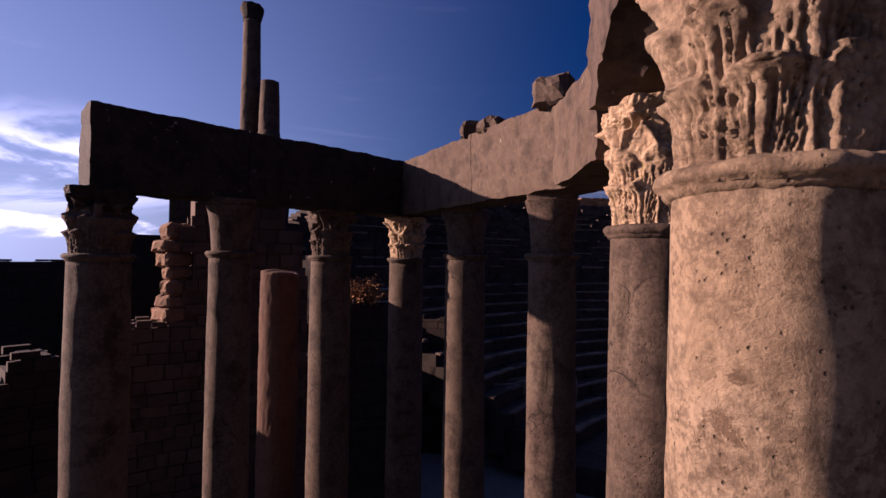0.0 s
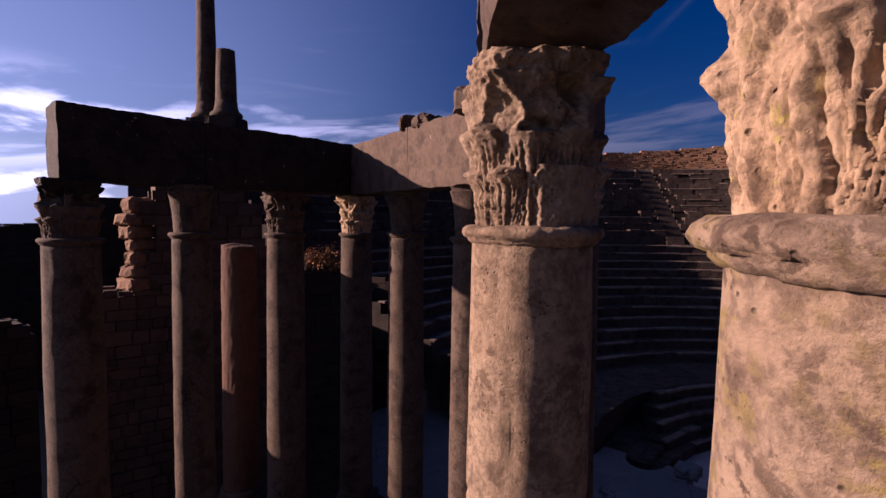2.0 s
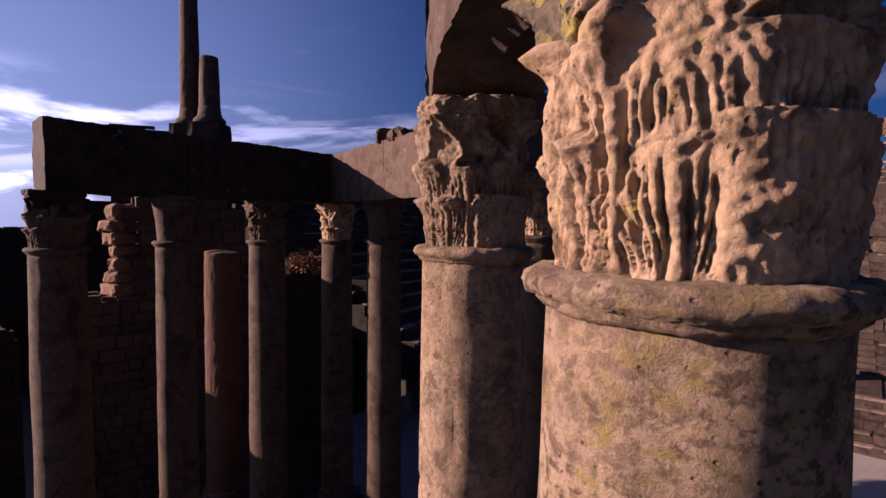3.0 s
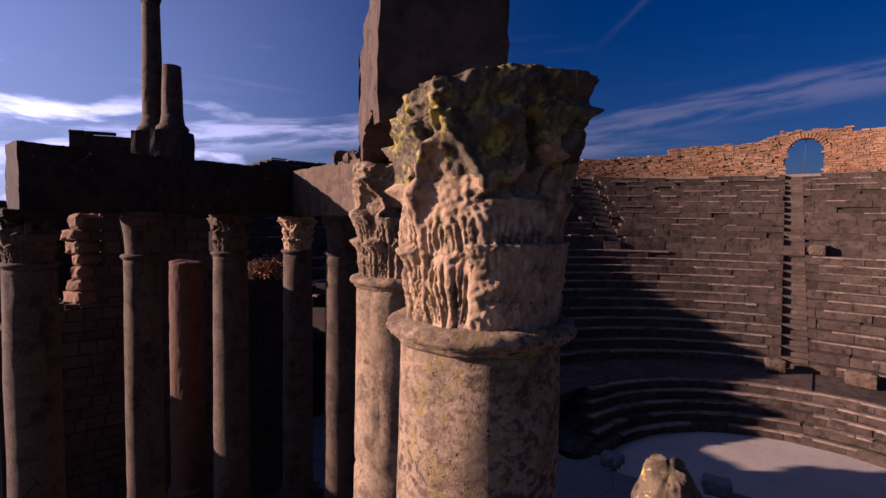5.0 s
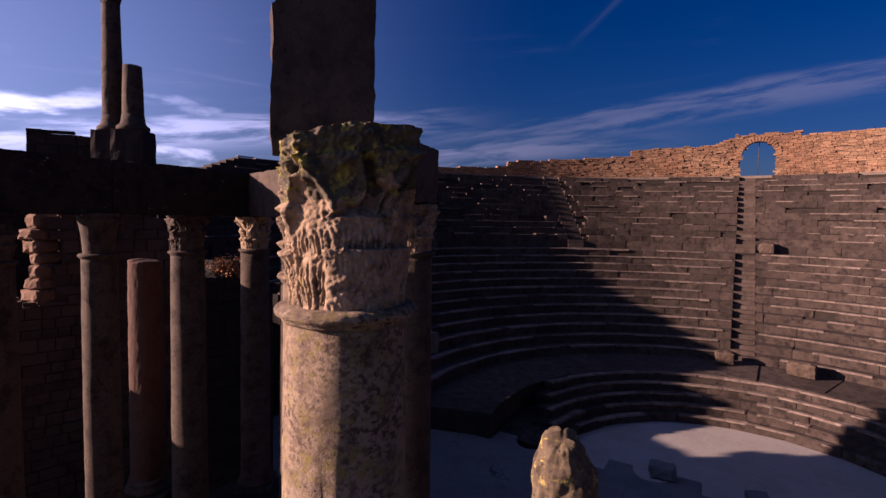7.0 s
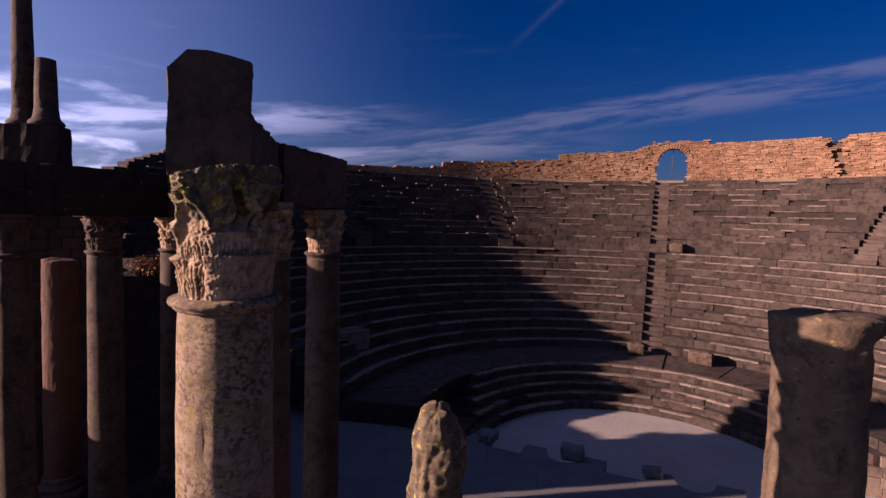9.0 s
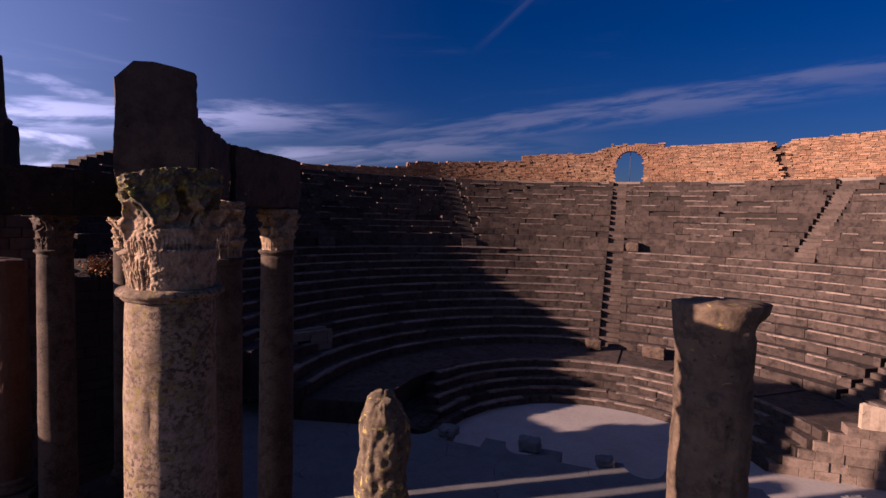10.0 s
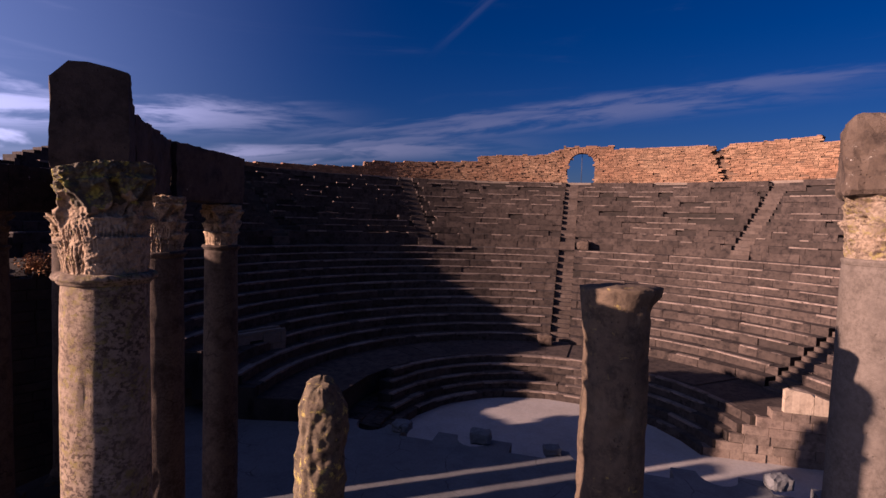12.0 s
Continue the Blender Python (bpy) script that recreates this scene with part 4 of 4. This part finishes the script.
for r, t, z, h, sec in rows:
    if sec == "low":
        # worn down remains of the rows beyond their broken west end
        arc_box(joined, r, r + t + 0.05, -60.0, west_end(z, sec) - 0.1, -0.05, min(z + h, 0.55 + 0.09 * (r - ORCH_R)), 0.05, 9)
    az, stop = west_end(z, sec), east_end(r, sec)
    while az < stop:
        a1 = min(stop, az + 1.2)
        s = in_stair((az + a1) / 2, r, sec, 0.6)
        spans = [(az, a1)]
        if s is not None:
            half = math.degrees(STAIR_W / 2 / r)
            spans = [(az, min(a1, s - half)), (max(az, s + half), a1)]
        for b0, b1 in spans:
            if b1 > b0:
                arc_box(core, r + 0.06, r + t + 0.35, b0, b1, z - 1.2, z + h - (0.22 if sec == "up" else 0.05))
        az = a1

for r, t, z, h, sec in rows:
    az, stop = west_end(z, sec) + rnd.uniform(0, 2), east_end(r, sec)
    while az < stop:
        w = math.degrees(rnd.uniform(0.9, 2.8) / r)
        a0, a1 = az + math.degrees(0.010 / r), min(stop, az + w) - math.degrees(0.010 / r)
        az += w
        s = in_stair((a0 + a1) / 2, r, sec, (a1 - a0) / 2)
        if s is not None:
            edge = math.degrees(STAIR_W / 2 / r)
            if a0 < s - edge:
                a1 = s - edge
            elif a1 > s + edge:
                a0 = s + edge
            else:
                continue
            if a1 - a0 < 0.3:
                continue
        gone = rnd.random()
        worn = 0.03 if sec != "up" else 0.08
        if gone < (0.012 if sec == "mid" else 0.24 if sec == "up" and r > 32.5 else 0.11 if sec == "up" and r > 26 else 0.03):
            continue
        out = rnd.uniform(-0.035, 0.035)
        top = z + h + rnd.uniform(-0.025, 0.012) - (rnd.uniform(0, 1.5 * worn) if rnd.random() < 0.3 else 0)
        item = (r - 0.03 + out, r + t + 0.02, a0, a1, z - 0.02, top)
        near = sec in ("low", "mid") and -5 < (a0 + a1) / 2 < 100 and r < 17.2
        if near and len(singles) < 300:
            singles.append(item)
        else:
            arc_box(joined, item[0], item[1], item[2], item[3], item[4], item[5], 0.012)
# worn front edges of the seats, coloured paler for the sun on the treads
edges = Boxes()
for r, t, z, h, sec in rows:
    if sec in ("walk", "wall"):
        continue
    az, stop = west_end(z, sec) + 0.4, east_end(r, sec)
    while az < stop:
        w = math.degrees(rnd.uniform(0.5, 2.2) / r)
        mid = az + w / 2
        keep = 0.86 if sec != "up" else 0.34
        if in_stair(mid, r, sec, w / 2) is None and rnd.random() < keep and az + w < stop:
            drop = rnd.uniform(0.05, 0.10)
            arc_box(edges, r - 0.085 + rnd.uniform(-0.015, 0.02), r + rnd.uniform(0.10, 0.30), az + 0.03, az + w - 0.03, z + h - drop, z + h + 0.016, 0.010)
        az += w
ob = part("seat_edges", edges.mesh("seat_edges", SEAT_EDGE), None, cavea, "worn front edges of the seats, paled for the sun on the treads")
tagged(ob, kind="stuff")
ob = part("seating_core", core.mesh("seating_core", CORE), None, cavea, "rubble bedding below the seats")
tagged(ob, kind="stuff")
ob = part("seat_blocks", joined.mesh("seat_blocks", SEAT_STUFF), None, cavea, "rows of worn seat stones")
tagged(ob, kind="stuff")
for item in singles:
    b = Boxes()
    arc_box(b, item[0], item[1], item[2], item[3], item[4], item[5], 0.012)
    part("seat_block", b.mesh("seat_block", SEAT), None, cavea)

# stairs between the wedges of seats
for a, which in STAIRS:
    flight = thing("stair", (0, 0, 0), 0, "narrow worn stone stair between wedges of seats", "stair", "stairs of the seating", "structure")
    for r, t, z, h, sec in rows:
        if sec in ("low", "walk") or (which == "upper" and sec not in ("up", "wall")) or (which == "mid" and sec != "mid"):
            continue
        if sec == "wall":
            r, t, z, h = MID_R + 0.85, 0.25, MID_Z, 0.55
        n = 2
        for k in range(n):
            w = math.degrees((STAIR_W / 2 - 0.01) / r)
            b = Boxes()
            rr = r + t * k / n - 0.14
            arc_box(b, rr, r + t + 0.2, a - w, a + w, z - 0.9, z + h * (k + 0.12) / n, 0.02, 1)
            part("step", b.mesh("step", STEP), None, flight)

# ---------------------------------------------------------------- the wall behind the top row
def wall_top(az):
    ragged = 0.16 * noise.noise(Vector((az * 0.9, 3.3, 0))) + 0.10 * noise.noise(Vector((az * 3.1, 7.3, 0)))
    if az < 1.0:
        return 15.85 + 0.028 * (az + 16)
    if az < 21.1:
        return 16.9 + 0.034 * az
    if az < 33.0:
        return 18.3 + 0.02 * (az - 21) + ragged * 0.6
    if az < 36.0:
        return 18.6 + 0.25 * (az - 33) + ragged
    if az < 44.0:
        return 19.55 + ragged * 1.2
    if az < 59.6:
        return 19.22 + 0.25 * ragged
    if az < 61.0:
        return 18.75 + ragged * 1.5
    if az < 72.8:
        return 19.15 + 0.02 * (az - 61) + 0.2 * ragged
    return 18.7 + 0.3 * ragged


ARCH_A, ARCH_HALF, ARCH_SPRING, ARCH_RISE = 39.05, 2.25, 17.25, 1.5


def arch_z(az):
    s = abs(az - ARCH_A) / ARCH_HALF
    return None if s >= 1 else ARCH_SPRING + ARCH_RISE * math.sqrt(1 - s * s)


back = Boxes()
face = Boxes()
az = -42.0
while az < 110:
    a1 = az + 0.38
    z_lo, z_hi = TOP_Z - 0.6, wall_top((az + a1) / 2) - 0.10
    under = arch_z((az + a1) / 2)
    if under:
        z_lo = under + 0.12
    arc_box(back, WALL_R + (0.55 if 58.6 < az < 61.4 else 0.12), WALL_R + 0.95, az, a1, z_lo, z_hi)
    if under:
        arc_box(back, WALL_R + 0.12, WALL_R + 0.95, az, a1, TOP_Z - 0.6, TOP_Z + 0.12)
    az = a1
z = TOP_Z - 0.1
while z < 20.4:
    h = rnd.uniform(0.11, 0.21)
    az = -22 + rnd.random()
    while az < 108:
        w = math.degrees(rnd.uniform(0.22, 0.75) / WALL_R)
        mid = az + w / 2
        t = wall_top(mid)
        under = arch_z(mid)
        if z + h * 0.5 < t and not (under and TOP_Z + 0.12 < z + h / 2 < under) and rnd.random() > 0.03 and not abs(az - 60.3 + 0.5 * (z - 17)) < 0.62 + 0.2 * math.sin(z * 9):
            g = 0.02
            out = rnd.uniform(-0.05, 0.06) * (1.6 if 31 < az < 36 or 59 < az < 65 else 1)
            arc_box(face, WALL_R + out, WALL_R + 0.3, az + 0.02, az + w - 0.02, z + g / 2, z + h - g / 2 + rnd.uniform(-0.02, 0.02), 0.015)
            if z + 0.5 > t or under:
                arc_box(face, WALL_R + 0.3, WALL_R + 0.98 + out, az + 0.02, az + w - 0.02, z + g / 2, z + h - g / 2 + rnd.uniform(-0.03, 0.05), 0.02)
        az += w
    z += h
wall_back = new("wall_back", back.mesh("wall_back", MORTAR))
tagged(wall_back, "ruined reddish rubble wall above the top row with an arched opening", "wall", kind="structure")
ob = part("rubble_stones", face.mesh("rubble_stones", RUBBLE), None, wall_back, "orange rubble stones")
tagged(ob, kind="stuff")
# voussoirs of the arch
for k in range(19):
    s0, s1 = math.pi * k / 19, math.pi * (k + 1) / 19
    b = Boxes()
    hw = radians(ARCH_HALF) * WALL_R
    pts = []
    grow = 0.36 + 0.14 * rnd.random()
    for ang, rad in ((s0 + 0.02, 1.0), (s0 + 0.02, 1.0 + grow / hw), (s1 - 0.02, 1.0 + grow / hw), (s1 - 0.02, 1.0)):
        pts.append((ARCH_A + ARCH_HALF * math.cos(ang) * rad, ARCH_SPRING + ARCH_RISE * math.sin(ang) * rad + (0 if rad == 1 else 0.06 * rnd.random())))
    lo, hi = WALL_R - 0.07 - 0.06 * rnd.random(), WALL_R + 1.0
    ring0 = [polar(lo, a, z) for a, z in pts]
    ring1 = [polar(hi, a, z) for a, z in pts]
    b.add(ring0 + ring1)
    part("voussoir", b.mesh("voussoir", RUBBLE), None, wall_back)
# iron bar in the opening
bm = lathe([(0.03, 0), (0.03, ARCH_SPRING + ARCH_RISE - TOP_Z - 0.1)], 10)
bar = new("iron_bar", finish(bm, "iron_bar", IRON, True))
bar.matrix_world = Matrix.Translation(polar(WALL_R + 0.5, ARCH_A, TOP_Z + 0.11))
tagged(bar, "thin upright iron bar in the arched opening", "bar")
# terrace between the top row and the wall
b = Boxes()
arc_box(b, TOP_R - 0.05, WALL_R + 0.2, -42, 110, TOP_Z - 1.2, TOP_Z + 0.06, 0, 120)
terrace = new("terrace", b.mesh("terrace", SLAB))
tagged(terrace, "narrow pale terrace behind the top row of seats", "terrace", kind="structure")


# ---------------------------------------------------------------- loose blocks and low walls
def seat_stone(r, az, z, size, seed, label, material=BEAM_WARM):
    p = polar(r, az, z)
    return loose_block((p.x, p.y, p.z), size, -az, seed, material, label, cuts=(5, 5, 4), wear=0.08)


seat_stone(24.35, 41.0, MID_Z + 0.012, (1.0, 0.7, 0.85), 21, "pale squared stone block on a curved walkway")
seat_stone(12.2, 51.0, LOW_Z + 0.012, (1.35, 0.6, 0.80), 22, "pale squared stone block on a curved walkway")
seat_stone(12.5, 33.4, LOW_Z + 0.012, (1.0, 0.7, 0.75), 23, "pale squared block standing by a stair")
for k, (vv, size) in enumerate(((-6.2, (0.8, 0.7, 0.42)), (-2.6, (0.9, 0.6, 0.55)), (0.4, (0.7, 0.5, 0.32)), (8.6, (0.9, 0.6, 0.5)))):
    p = plan(u_front - 0.42, vv, STAGE_Z)
    loose_block((p.x, p.y, p.z), size, -AXIS + 8 * k, 30 + k, PAVING, "grey stone block on the rim of the stage", wear=0.14)


def upright_slab(a, b, h0, h1, seed):
    """A standing slab between two points of the lower walkway."""
    a, b = Vector(a), Vector(b)
    d_ = (b - a).normalized()
    n_ = Vector((-d_.y, d_.x, 0)) * 0.14
    bm = bmesh.new()
    prev = None
    for k in range(9):
        s = k / 8
        p = a.lerp(b, s)
        h = h0 + (h1 - h0) * s - (0.10 if k in (0, 8) else 0)
        ring = [bm.verts.new(v) for v in (p - n_, p + n_, p + n_ + Vector((0, 0, h)), p - n_ + Vector((0, 0, h)))]
        if prev:
            for i in range(4):
                bm.faces.new((prev[i], prev[(i + 1) % 4], ring[(i + 1) % 4], ring[i]))
        else:
            bm.faces.new(ring[::-1])
        prev = ring
    bm.faces.new(prev)
    rough_up(bm, 0.02, 0.3, seed)
    return bm


# straight end of the low rows, faced with worn stones, and the floor of the passage before it
end_a, end_b = Vector((22.33, 12.03, 0)), Vector((27.0, 8.61, 0))
end_d = (end_b - end_a).normalized()
end_n = Vector((end_d.y, -end_d.x, 0))
end_wall = thing("wall_end", (0, 0, 0), 0, "worn stepped stone end of the low rows of seats", "wall", kind="structure")
rnd = random.Random(77)
levels = [(0.0, 0.0), (0.52, 0.41), (1.06, 0.82), (1.60, 1.23), (2.14, 1.64), (2.72, 2.05)]
for start, z in levels:
    k = start
    while k < 5.6:
        w = min(rnd.uniform(0.45, 1.3), 5.75 - k)
        p, q = end_a + end_d * (k + 0.012), end_a + end_d * (k + w - 0.012)
        out, inn = end_n * rnd.uniform(0.02, 0.10), end_n * -rnd.uniform(0.45, 0.60)
        if out.dot(Vector((-1, -1, 0))) < 0:
            out, inn = -out, -inn
        b = Boxes()
        top = z + 0.40 + rnd.uniform(-0.04, 0.015)
        base = [p + out, q + out, q + inn, p + inn]
        b.add([(c.x, c.y, z - (0.02 if z else 0.05)) for c in base] + [(c.x, c.y, top + rnd.uniform(-0.02, 0.02)) for c in base])
        part("stone", b.mesh("stone", END_STONE), None, end_wall)
        k += w
bm = bmesh.new()
corners = [(20.0, 7.5), (32.0, -1.0), (34.0, 4.0), (27.2, 8.9), (22.2, 12.6)]
low_ring = [bm.verts.new((x, y, -0.05)) for x, y in corners]
high_ring = [bm.verts.new((x, y, -0.006)) for x, y in corners]
bm.faces.new(high_ring)
for k in range(5):
    bm.faces.new((low_ring[k], low_ring[(k + 1) % 5], high_ring[(k + 1) % 5], high_ring[k]))
passage = new("passage_floor", finish(bm, "passage_floor", PALE))
tagged(passage, "pale paved floor of the side passage", "floor", kind="structure")

parapet = thing("parapet", (0, 0, 0), 0, "pale upright stone slabs beside the side passage", "parapet")
for k0, k1, z0, h0, h1 in ((3.16, 4.28, 2.46, 1.08, 0.92), (4.31, 4.95, 2.46, 0.90, 0.66)):
    p, q = end_a + end_d * k0, end_a + end_d * k1
    part("slab", upright_slab((p.x, p.y, z0 - 0.03), (q.x, q.y, z0 - 0.03), h0, h1, k0), CREAM, parapet)
